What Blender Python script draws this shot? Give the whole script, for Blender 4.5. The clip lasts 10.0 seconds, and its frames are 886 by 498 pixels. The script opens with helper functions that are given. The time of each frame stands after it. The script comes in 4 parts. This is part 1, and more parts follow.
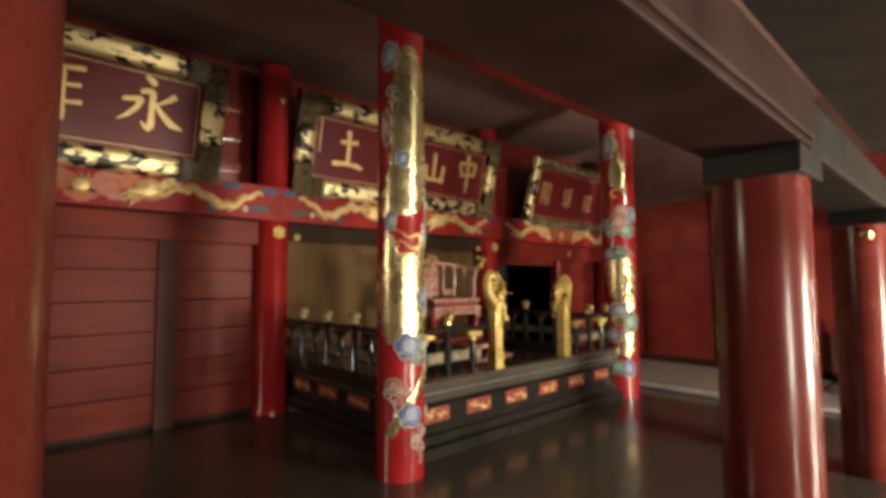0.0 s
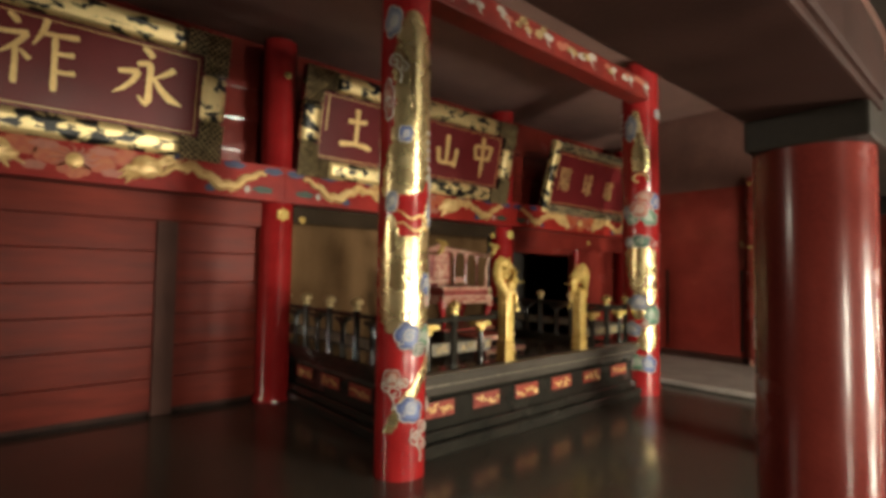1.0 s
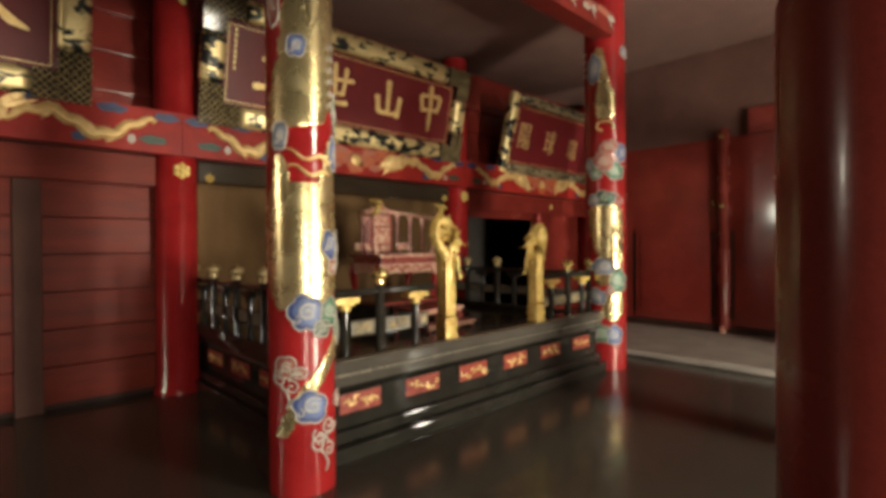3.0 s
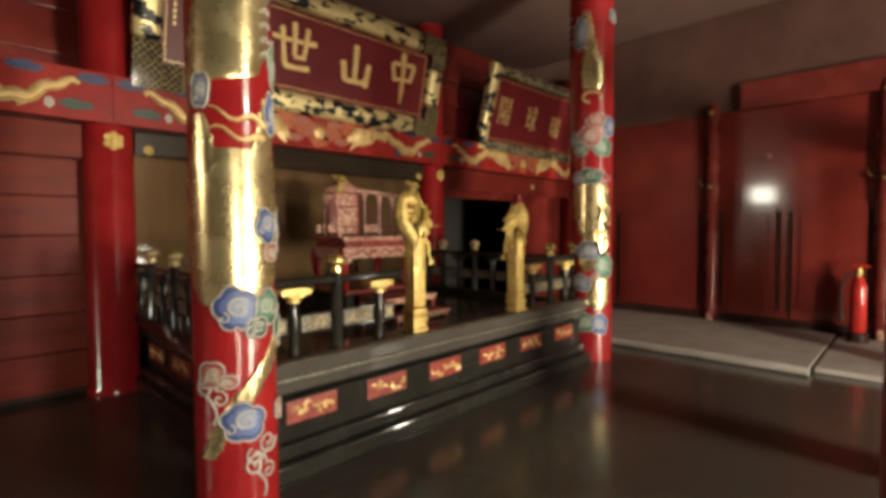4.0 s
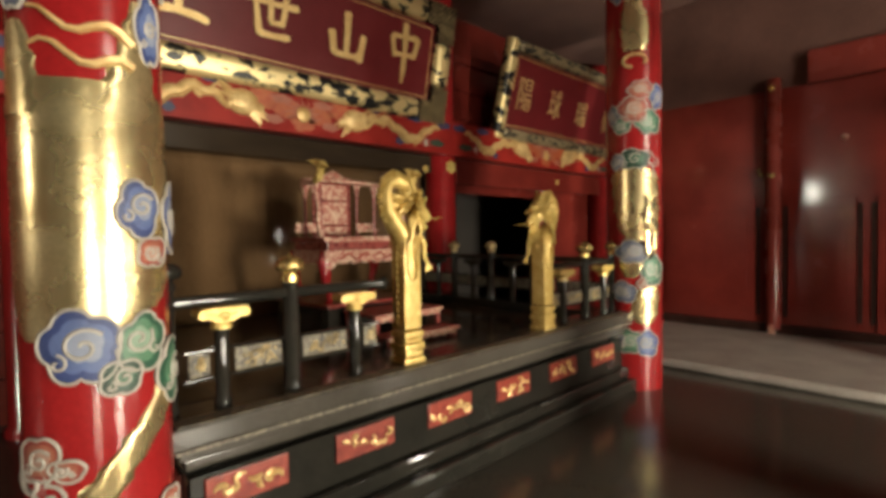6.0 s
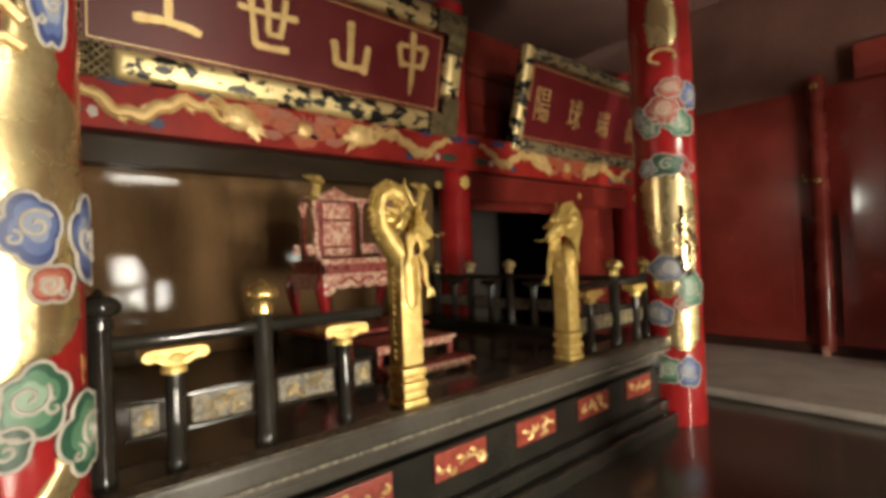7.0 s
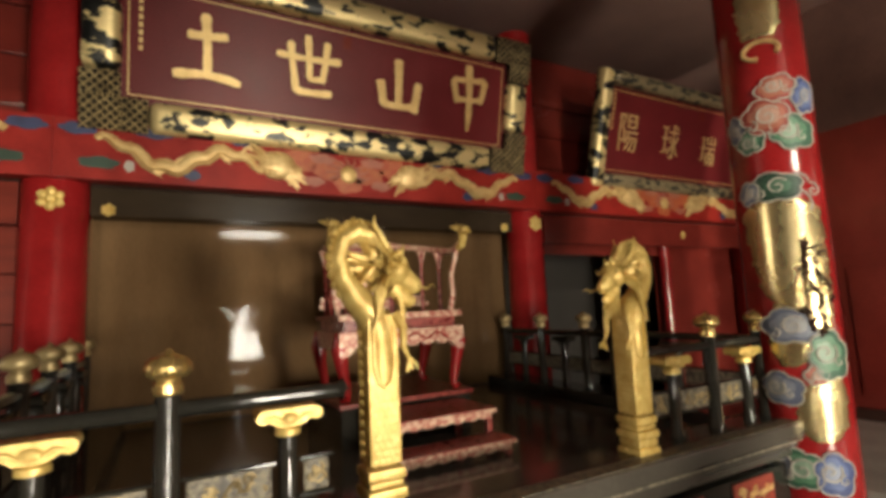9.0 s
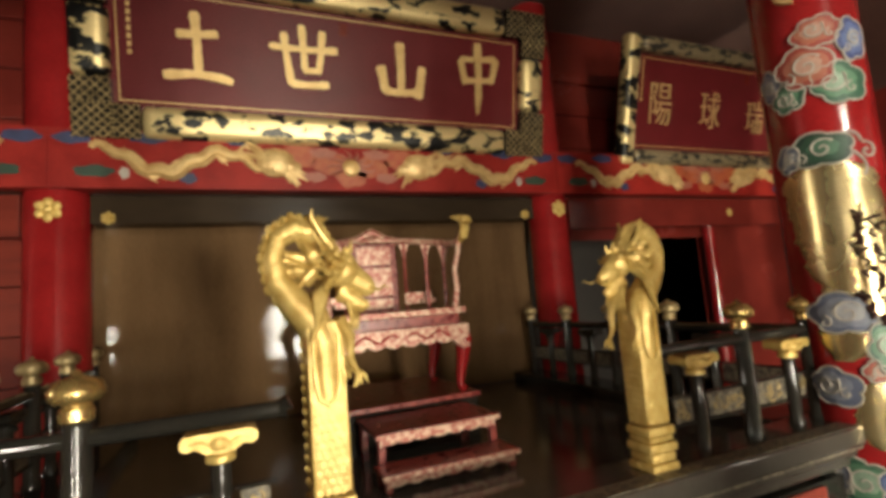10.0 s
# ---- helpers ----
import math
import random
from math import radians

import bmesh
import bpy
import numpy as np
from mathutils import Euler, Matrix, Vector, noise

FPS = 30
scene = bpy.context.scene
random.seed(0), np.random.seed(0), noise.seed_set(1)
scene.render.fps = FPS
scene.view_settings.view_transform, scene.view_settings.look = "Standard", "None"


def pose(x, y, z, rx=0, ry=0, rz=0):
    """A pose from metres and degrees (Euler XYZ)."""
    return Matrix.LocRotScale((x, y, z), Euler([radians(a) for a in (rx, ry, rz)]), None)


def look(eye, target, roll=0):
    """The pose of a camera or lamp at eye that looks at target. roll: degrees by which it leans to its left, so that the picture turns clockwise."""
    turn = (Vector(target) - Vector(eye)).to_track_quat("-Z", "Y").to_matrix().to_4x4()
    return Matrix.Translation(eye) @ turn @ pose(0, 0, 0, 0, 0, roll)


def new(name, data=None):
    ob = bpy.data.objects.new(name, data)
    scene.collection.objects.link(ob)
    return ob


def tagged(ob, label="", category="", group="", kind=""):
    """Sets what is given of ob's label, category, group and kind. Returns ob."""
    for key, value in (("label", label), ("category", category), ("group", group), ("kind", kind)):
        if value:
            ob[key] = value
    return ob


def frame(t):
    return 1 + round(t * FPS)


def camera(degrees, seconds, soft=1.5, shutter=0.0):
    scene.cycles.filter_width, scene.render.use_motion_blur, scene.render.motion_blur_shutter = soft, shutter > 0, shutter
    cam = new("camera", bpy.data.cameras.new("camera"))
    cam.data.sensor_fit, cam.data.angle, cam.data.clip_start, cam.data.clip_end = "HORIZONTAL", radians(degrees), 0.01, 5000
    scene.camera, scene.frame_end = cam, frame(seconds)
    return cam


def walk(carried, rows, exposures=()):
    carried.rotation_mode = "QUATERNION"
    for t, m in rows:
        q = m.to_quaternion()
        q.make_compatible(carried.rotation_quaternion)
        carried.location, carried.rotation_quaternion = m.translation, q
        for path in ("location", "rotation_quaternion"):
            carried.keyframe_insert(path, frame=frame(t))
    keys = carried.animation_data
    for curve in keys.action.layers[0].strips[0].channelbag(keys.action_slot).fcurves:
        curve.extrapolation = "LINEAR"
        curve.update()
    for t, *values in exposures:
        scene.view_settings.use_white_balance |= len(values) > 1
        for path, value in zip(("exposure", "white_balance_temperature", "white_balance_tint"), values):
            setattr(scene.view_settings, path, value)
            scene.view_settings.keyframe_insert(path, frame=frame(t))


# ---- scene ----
cam = camera(83.4, 10.0, soft=4.0)
METRES, EYE, TILT, LEAN, TURN = 4.4, 1.6, 0.0, 0.0, -42.7
ROWS = [
    (0.0, 0.0, 0.0, 0.0, 0.02, 3.86, 0.25),
    (0.5, 0.0117, 0.0333, -0.0034, 0.75, 3.37, -0.43),
    (1.0, 0.0249, 0.0715, -0.0063, 2.17, 2.62, -0.76),
    (1.5, 0.0447, 0.1194, -0.0114, 2.79, 1.82, -0.79),
    (2.0, 0.0687, 0.166, -0.0241, 1.15, 1.17, -0.16),
    (2.5, 0.0915, 0.2114, -0.0272, 0.24, 0.49, 0.63),
    (3.0, 0.103, 0.2692, -0.0309, -1.09, -0.36, 0.46),
    (4.5, 0.1323, 0.4417, -0.033, -3.87, -2.98, -0.01),
    (5.0, 0.133, 0.5051, -0.0443, -3.76, -2.89, -0.88),
    (5.5, 0.1487, 0.5563, -0.048, -2.23, -2.39, 0.01),
    (7.0, 0.1846, 0.6956, -0.0507, 1.58, 0.71, 2.24),
    (7.5, 0.2022, 0.727, -0.0475, 4.95, 2.71, 3.03),
    (8.0, 0.2207, 0.7634, -0.0464, 8.59, 4.56, 2.29),
    (8.5, 0.247, 0.8065, -0.0474, 10.98, 5.78, 2.07),
    (9.0, 0.2815, 0.8414, -0.0461, 14.29, 6.73, 2.59),
    (9.5, 0.312, 0.8805, -0.0422, 17.11, 6.49, 3.35),
    (10.0, 0.3345, 0.9175, -0.0423, 20.17, 6.1, 4.68),
]
walk(cam, [(t, pose(0, 0, EYE, TILT, LEAN, TURN) @ pose(METRES * x, METRES * y, METRES * z, 90 + pitch, roll, yaw)) for t, x, y, z, yaw, pitch, roll in ROWS])

# ---- world and light ----
world = bpy.data.worlds.new("sky")
world.use_nodes = True
sky = world.node_tree.nodes.new("ShaderNodeTexSky")
sky.sky_type, sky.sun_disc = "NISHITA", False
sky.sun_elevation, sky.sun_rotation = radians(35), radians(160)
world.node_tree.links.new(sky.outputs[0], world.node_tree.nodes["Background"].inputs[0])
world.node_tree.nodes["Background"].inputs[1].default_value = 0.1
scene.world = world

SOUTH = -4.0
# window openings of the south wall: x from, to, sill, head
OPENINGS = [(0.6, 1.0, 0.2, 1.5), (4.65, 5.9, 0.2, 1.7), (9.45, 10.75, 0.2, 1.7)]
UPPER = [(4.6, 6.2, 3.55, 4.0)]
WEST = -6.0
# added opening, placed so that its reflection makes the east wall's bright spots
ADDED_WEST_OPENINGS = [(5.25, 5.95, 2.45, 3.05)]  # y from, to, sill, head
WATTS = 490  # for each square metre of window


def window_light(x0, x1, z0, z1, watts):
    data = bpy.data.lights.new("window_light", "AREA")
    data.shape, data.size, data.size_y = "RECTANGLE", x1 - x0 - 0.1, z1 - z0 - 0.1
    data.energy, data.color = watts * (x1 - x0) * (z1 - z0), (1.0, 0.92, 0.74)
    ob = new("window_light", data)
    ob.matrix_world = look(((x0 + x1) / 2, SOUTH - 0.06, (z0 + z1) / 2), ((x0 + x1) / 2, 5, (z0 + z1) / 2))


for o in OPENINGS:
    window_light(*o, WATTS)
window_light(*UPPER[0], WATTS * 0.55)
# added lamp of the west opening, for the glow on the east wall
for y0, y1, z0, z1 in ADDED_WEST_OPENINGS:
    data = bpy.data.lights.new("window_light", "AREA")
    data.shape, data.size, data.size_y = "RECTANGLE", y1 - y0 - 0.1, z1 - z0 - 0.1
    data.energy, data.color = WATTS * (y1 - y0) * (z1 - z0), (1.0, 0.92, 0.74)
    lamp = new("window_light", data)
    lamp.matrix_world = look((WEST - 0.06, (y0 + y1) / 2, (z0 + z1) / 2), (5, (y0 + y1) / 2, (z0 + z1) / 2))

# ---- materials ----


def material(name, base, rough, metal=0.0, dark=None, scale=6.0, spots=0.35, fine=60.0, bump=0.15, rough_var=0.12, coat=0.0, streak=(1, 1, 1), mid=0.5, gloss=0.5):
    """A surface of two tones, mixed by coarse blotches and fine grain, with a little relief."""
    m = bpy.data.materials.new(name)
    m.use_nodes = True
    n, l = m.node_tree.nodes, m.node_tree.links
    b = n["Principled BSDF"]
    tc = n.new("ShaderNodeTexCoord")
    mp = n.new("ShaderNodeMapping")
    mp.inputs["Scale"].default_value = streak
    l.new(tc.outputs["Object"], mp.inputs["Vector"])
    big = n.new("ShaderNodeTexNoise")
    big.inputs["Scale"].default_value, big.inputs["Detail"].default_value = scale, 6
    small = n.new("ShaderNodeTexNoise")
    small.inputs["Scale"].default_value, small.inputs["Detail"].default_value = fine, 3
    l.new(mp.outputs[0], big.inputs["Vector"])
    l.new(mp.outputs[0], small.inputs["Vector"])
    dark = dark or tuple(c * 0.55 for c in base)
    ramp = n.new("ShaderNodeValToRGB")
    ramp.color_ramp.elements[0].position, ramp.color_ramp.elements[1].position = mid - spots / 2, mid + spots / 2
    ramp.color_ramp.elements[0].color, ramp.color_ramp.elements[1].color = (*dark, 1), (*base, 1)
    l.new(big.outputs["Fac"], ramp.inputs["Fac"])
    mix = n.new("ShaderNodeMixRGB")
    mix.blend_type = "MULTIPLY"
    mix.inputs[0].default_value = 0.35
    l.new(ramp.outputs[0], mix.inputs[1])
    l.new(small.outputs["Fac"], mix.inputs[2])
    l.new(mix.outputs[0], b.inputs["Base Color"])
    rr = n.new("ShaderNodeMapRange")
    rr.inputs["To Min"].default_value, rr.inputs["To Max"].default_value = max(0.02, rough - rough_var), min(1, rough + rough_var)
    l.new(big.outputs["Fac"], rr.inputs["Value"])
    l.new(rr.outputs[0], b.inputs["Roughness"])
    b.inputs["Metallic"].default_value = metal
    b.inputs["Specular IOR Level"].default_value = gloss
    b.inputs["Coat Weight"].default_value = coat
    b.inputs["Coat Roughness"].default_value = 0.09
    bp = n.new("ShaderNodeBump")
    bp.inputs["Strength"].default_value, bp.inputs["Distance"].default_value = bump, 0.004
    l.new(small.outputs["Fac"], bp.inputs["Height"])
    l.new(bp.outputs[0], b.inputs["Normal"])
    return m


RED = material("red_lacquer", (0.37, 0.019, 0.02), 0.2, dark=(0.26, 0.012, 0.013), scale=3, coat=0.3, bump=0.06)
RED_BOARD = material("red_board", (0.23, 0.034, 0.02), 0.38, dark=(0.14, 0.021, 0.014), scale=1.6, coat=0.0, gloss=0.09, bump=0.1, streak=(1, 1, 6))
RED_WALL = material("red_wall", (0.24, 0.032, 0.023), 0.24, dark=(0.15, 0.02, 0.015), scale=1.6, coat=0.6, bump=0.08, gloss=0.2)
OLD_RED = material("old_red_lacquer", (0.2, 0.032, 0.023), 0.26, dark=(0.14, 0.022, 0.017), scale=3, gloss=0.22, coat=0.08, bump=0.08)
BEAM_RED = material("beam_red", (0.36, 0.028, 0.02), 0.42, dark=(0.25, 0.016, 0.013), scale=5, bump=0.1, gloss=0.15)
CEILING_RED = material("ceiling_red", (0.28, 0.16, 0.13), 0.8, dark=(0.23, 0.13, 0.105), scale=2, bump=0.1)
BLACK = material("black_lacquer", (0.02, 0.019, 0.016), 0.08, dark=(0.03, 0.027, 0.022), scale=5, gloss=0.4, coat=0.0, bump=0.03, rough_var=0.04)
FLOOR = material("polished_floor", (0.058, 0.052, 0.042), 0.22, dark=(0.074, 0.064, 0.05), scale=1.2, coat=0.2, bump=0.05, rough_var=0.08)
GOLD = material("gold_leaf", (0.92, 0.68, 0.23), 0.23, metal=0.34, dark=(0.66, 0.44, 0.12), scale=20, bump=0.7, fine=130)
BRASS = material("brass", (0.8, 0.58, 0.22), 0.26, metal=0.8, dark=(0.6, 0.4, 0.14), scale=18, bump=0.3)
GOLD_PAINT = material("gold_paint", (0.9, 0.66, 0.3), 0.4, metal=0.3, dark=(0.62, 0.38, 0.14), scale=14, bump=0.4)
LETTER = material("letter_gold", (0.86, 0.6, 0.25), 0.42, metal=0.3, dark=(0.68, 0.44, 0.16), scale=9, bump=0.2)
PANEL = material("plaque_lacquer", (0.165, 0.017, 0.02), 0.35, dark=(0.13, 0.014, 0.016), scale=3, coat=0.0, gloss=0.2, bump=0.04)
FRAME_GOLD = material("mottled_gold", (0.85, 0.67, 0.32), 0.36, metal=0.5, dark=(0.012, 0.012, 0.012), scale=7, spots=0.045, mid=0.475, bump=0.35, streak=(1, 1, 2.0))
SCREEN = material("gold_lacquer_screen", (0.19, 0.112, 0.055), 0.045, dark=(0.12, 0.068, 0.032), scale=1.5, coat=0.0, bump=0.03, streak=(2, 1, 0.4), rough_var=0.02, gloss=0.085)
LINTEL = material("brown_black_lacquer", (0.05, 0.034, 0.021), 0.2, dark=(0.035, 0.024, 0.016), scale=2, streak=(1, 1, 3), gloss=0.05)
DECK_BLACK = material("polished_black_deck", (0.085, 0.075, 0.062), 0.16, dark=(0.065, 0.057, 0.047), scale=3, coat=0.25, bump=0.04, rough_var=0.05)
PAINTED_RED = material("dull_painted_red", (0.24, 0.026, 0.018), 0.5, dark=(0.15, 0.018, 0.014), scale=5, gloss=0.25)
FLAME = material("painted_flame", (0.5, 0.15, 0.05), 0.5, dark=(0.42, 0.07, 0.03), scale=16, spots=0.4)
# tone that stands in for the hazy gloom beyond the doorway
DOORWAY_DARK = material("doorway_dark_tone", (0.06, 0.05, 0.043), 0.8, dark=(0.045, 0.038, 0.033), scale=2)
EXT_RED = material("enamel_red", (0.55, 0.03, 0.025), 0.15, dark=(0.48, 0.025, 0.02), scale=6, coat=0.5, bump=0.02)
PALE = material("pale_mat", (0.48, 0.43, 0.38), 0.7, dark=(0.36, 0.32, 0.28), scale=3)
CARVED = material("carved_rose_wood", (0.34, 0.065, 0.05), 0.3, dark=(0.17, 0.018, 0.016), scale=26, spots=0.2, coat=0.2, bump=0.5)
INLAY = material("pale_inlay", (0.72, 0.5, 0.36), 0.38, metal=0.2, dark=(0.42, 0.12, 0.09), scale=34, spots=0.22, bump=0.5)
CLOUD_LINE = material("cloud_outline", (0.55, 0.5, 0.43), 0.5, dark=(0.38, 0.34, 0.29), scale=20)


def cloud_tones(name, deep, middle, light):
    """Three tones of one painted cloud, from its rim to its curl."""
    return tuple(material(name + end, tone, 0.48, dark=tuple(c * 0.72 for c in tone), scale=14, spots=0.5, bump=0.1) for end, tone in (("_deep", deep), ("_middle", middle), ("_light", light)))


CLOUD_BLUE = cloud_tones("cloud_blue", (0.05, 0.075, 0.22), (0.13, 0.18, 0.38), (0.34, 0.38, 0.5))
CLOUD_GREEN = cloud_tones("cloud_green", (0.035, 0.12, 0.07), (0.12, 0.27, 0.16), (0.32, 0.45, 0.33))
CLOUD_ROSE = cloud_tones("cloud_rose", (0.34, 0.05, 0.035), (0.48, 0.16, 0.1), (0.6, 0.36, 0.28))
CLOUD_ASH = cloud_tones("cloud_ash", (0.14, 0.16, 0.24), (0.27, 0.29, 0.36), (0.46, 0.46, 0.48))
CLOUD_DARK = cloud_tones("cloud_dark_green", (0.012, 0.045, 0.026), (0.025, 0.08, 0.045), (0.08, 0.18, 0.11))
DARK_GREEN = material("dark_green_paint", (0.02, 0.06, 0.035), 0.5, scale=9)
SCALE_GOLD = material("dragon_gold", (0.88, 0.73, 0.4), 0.27, metal=0.85, dark=(0.6, 0.45, 0.2), scale=6, spots=0.5, bump=0.22, fine=70)
MIDNIGHT = material("dark_blue_paint", (0.035, 0.05, 0.14), 0.5, scale=9)
# darkened red: holds the shade on the upper east wall; also on the west post
DIM_RED = material("dim_shade_red", (0.14, 0.07, 0.056), 0.7, dark=(0.1, 0.05, 0.04), scale=2, gloss=0.1)
# shaded copy of the mottled gold, for rails that get less light
FRAME_SHADED = material("shaded_mottled_gold", (0.32, 0.25, 0.14), 0.45, metal=0.3, dark=(0.03, 0.026, 0.02), scale=8, spots=0.08, mid=0.47, streak=(1, 1, 2.2))
GILT_RED = material("gilt_red", (0.34, 0.06, 0.035), 0.4, dark=(0.2, 0.025, 0.018), scale=22, spots=0.3, bump=0.4)
TARNISHED = material("tarnished_gold", (0.62, 0.47, 0.23), 0.4, metal=0.4, dark=(0.2, 0.14, 0.06), scale=12, spots=0.3)
DULL_BLACK = material("dull_black_lacquer", (0.022, 0.019, 0.016), 0.5, dark=(0.034, 0.028, 0.022), scale=4, gloss=0.15, bump=0.05)
JAMB = material("dark_timber", (0.05, 0.022, 0.017), 0.5, scale=4, gloss=0.12)
PEARL_BAND = material("openwork_relief", (0.26, 0.22, 0.15), 0.5, dark=(0.06, 0.05, 0.038), scale=46, spots=0.2, bump=0.6)

# ---- mesh helpers ----


def finish(name, bm, mat, parent=None, label="", smooth=False):
    me = bpy.data.meshes.new(name)
    bmesh.ops.recalc_face_normals(bm, faces=bm.faces)
    bm.to_mesh(me)
    bm.free()
    if smooth:
        me.shade_smooth()
        me.set_sharp_from_angle(angle=radians(40))
    me.materials.append(mat)
    ob = new(name, me)
    if parent:
        ob.parent = parent
    if label:
        tagged(ob, label)
    return ob


def part(name, bm, mat, parent, label="", smooth=False):
    return finish(name, bm, mat, parent, label, smooth)


def thing(name, label, category, group="", m=None):
    ob = new(name)
    ob.empty_display_size = 0.1
    if m is not None:
        ob.matrix_world = m
    return tagged(ob, label, category, group)


def box(x0, x1, y0, y1, z0, z1, bevel=0.0, bm=None):
    bm = bm or bmesh.new()
    made = bmesh.ops.create_cube(bm, size=1, matrix=Matrix.Translation(((x0 + x1) / 2, (y0 + y1) / 2, (z0 + z1) / 2)) @ Matrix.Diagonal((x1 - x0, y1 - y0, z1 - z0, 1)))
    if bevel:
        edges = {e for v in made["verts"] for e in v.link_edges}
        bmesh.ops.bevel(bm, geom=list(edges), offset=bevel, segments=3 if bevel > 0.04 else 2, affect="EDGES", profile=0.6)
    return bm


def lathe(profile, cx=0, cy=0, n=28, bm=None):
    """A turned form from (radius, z) pairs."""
    bm = bm or bmesh.new()
    rings = []
    for r, z in profile:
        rings.append([bm.verts.new((cx + r * math.cos(2 * math.pi * i / n), cy + r * math.sin(2 * math.pi * i / n), z)) for i in range(n)])
    for a, b in zip(rings, rings[1:]):
        for i in range(n):
            bm.faces.new((a[i], a[(i + 1) % n], b[(i + 1) % n], b[i]))
    bm.faces.new(rings[0][::-1])
    bm.faces.new(rings[-1])
    return bm


def tube(points, radii, n=8, bm=None, flat=1.0):
    """A round or flattened rod along points."""
    bm = bm or bmesh.new()
    pts = [Vector(p) for p in points]
    rings = []
    ref = Vector((0, 1, 0))
    for i, p in enumerate(pts):
        d = (pts[min(i + 1, len(pts) - 1)] - pts[max(i - 1, 0)]).normalized()
        side = d.cross(ref)
        if side.length < 0.05:
            side = d.cross(Vector((1, 0, 0)))
        side.normalize()
        up = side.cross(d)
        r = radii[i] if isinstance(radii, (list, tuple)) else radii
        rings.append([bm.verts.new(p + side * r * math.cos(2 * math.pi * k / n) + up * r * flat * math.sin(2 * math.pi * k / n)) for k in range(n)])
    for a, b in zip(rings, rings[1:]):
        for k in range(n):
            bm.faces.new((a[k], a[(k + 1) % n], b[(k + 1) % n], b[k]))
    bm.faces.new(rings[0][::-1])
    bm.faces.new(rings[-1])
    return bm


def prism(outline, y0, y1, bm=None):
    """An outline in x and z, given depth from y0 to y1."""
    bm = bm or bmesh.new()
    a = [bm.verts.new((x, y0, z)) for x, z in outline]
    b = [bm.verts.new((x, y1, z)) for x, z in outline]
    bm.faces.new(a)
    bm.faces.new(b[::-1])
    for i in range(len(a)):
        j = (i + 1) % len(a)
        bm.faces.new((a[j], a[i], b[i], b[j]))
    return bm


def ball(x, y, z, rx, ry, rz, bm=None, n=10):
    bm = bm or bmesh.new()
    bmesh.ops.create_uvsphere(bm, u_segments=n, v_segments=max(6, n * 2 // 3), radius=1, matrix=Matrix.Translation((x, y, z)) @ Matrix.Diagonal((rx, ry, rz, 1)))
    return bm


def structure(name, bm, mat, label, smooth=False):
    return tagged(finish(name, bm, mat, None, label, smooth), kind="structure")


# ---- plan ----
LEFT, MID, RIGHT = 2.70, 4.73, 6.78      # throne bay
ROW_Q, ROW_P, ROW_R = 6.16, 3.42, 0.7    # rows of columns, back to front
CEIL = 4.5
EAST = 9.6
RADIUS = 0.2

structure("floor", box(-6, 13, -4.3, 8.4, -0.1, 0.0), FLOOR, "dark polished lacquered wooden hall floor")
ceil = box(-6, 13, 0.851, 8.4, CEIL, CEIL + 0.1)
structure("ceiling_low", box(-5.9, 4.4, -3.99, ROW_R - 0.24, 2.459, 2.52), DULL_BLACK, "low front aisle ceiling, darkened in colour to imitate shade")
# aisle half of the ceiling, coloured darker so that it reads as unlit
structure("ceiling_aisle", box(-6, 13, -4.3, 0.85, CEIL, CEIL + 0.1), JAMB, "front aisle ceiling, darkened in colour to imitate shade")
structure("ceiling", ceil, CEILING_RED, "plain dark red boarded ceiling")
west = bmesh.new()
# added opening and its bars, which split the reflected spot
for y0, y1, z0, z1 in ADDED_WEST_OPENINGS:
    box(WEST - 0.2, WEST, -4.3, y0, 0, CEIL, bm=west)
    box(WEST - 0.2, WEST, y1, 8.4, 0, CEIL, bm=west)
    box(WEST - 0.2, WEST, y0, y1, 0, z0, bm=west)
    box(WEST - 0.2, WEST, y0, y1, z1, CEIL, bm=west)
    box(WEST - 0.03, WEST - 0.002, y0 + 0.24, y0 + 0.46, z0, z1, bm=west)
    box(WEST - 0.03, WEST - 0.002, y0, y0 + 0.239, z0 + 0.3, z0 + 0.4, bm=west)
structure("wall_west", west, RED_WALL, "dark red lacquered hall wall with an added bright opening")
# closes the doorway; its gloom is in the wall's colour
structure("wall_back", box(-6, 13, 8.3, 8.4, 0, CEIL), DOORWAY_DARK, "wall behind the throne front, doorway gloom put into its colour")
structure("wall_far_east", box(12.9, 13, -4.3, 8.3, 0, CEIL), RED_WALL, "dark red lacquered hall wall")

# south wall with its openings
xs = [-6.0] + [v for o in OPENINGS for v in o[:2]] + [12.9]
south = bmesh.new()
for a, b in zip(xs[0::2], xs[1::2]):
    box(a, b, SOUTH - 0.2, SOUTH, 0, 3.55, bm=south)
for x0, x1, z0, z1 in OPENINGS:
    box(x0, x1, SOUTH - 0.2, SOUTH, 0, z0, bm=south)
    box(x0, x1, SOUTH - 0.2, SOUTH, z1, 3.55, bm=south)
for a, b in ((-6.0, UPPER[0][0]), (UPPER[0][1], 12.9)):
    box(a, b, SOUTH - 0.2, SOUTH, 3.55, 4.0, bm=south)
box(-6.0, 12.9, SOUTH - 0.2, SOUTH, 4.0, CEIL, bm=south)
for x0, x1, z0, z1 in OPENINGS:
    box(x0 + (x1 - x0) * 0.48, x0 + (x1 - x0) * 0.54, SOUTH - 0.03, SOUTH - 0.002, z0, z1, bm=south)
    if x1 - x0 > 0.5:  # closed upper shutter beside the mullion
        box(x0 + (x1 - x0) * 0.54, x1, SOUTH - 0.03, SOUTH - 0.002, z0 + 0.75, z1, bm=south)
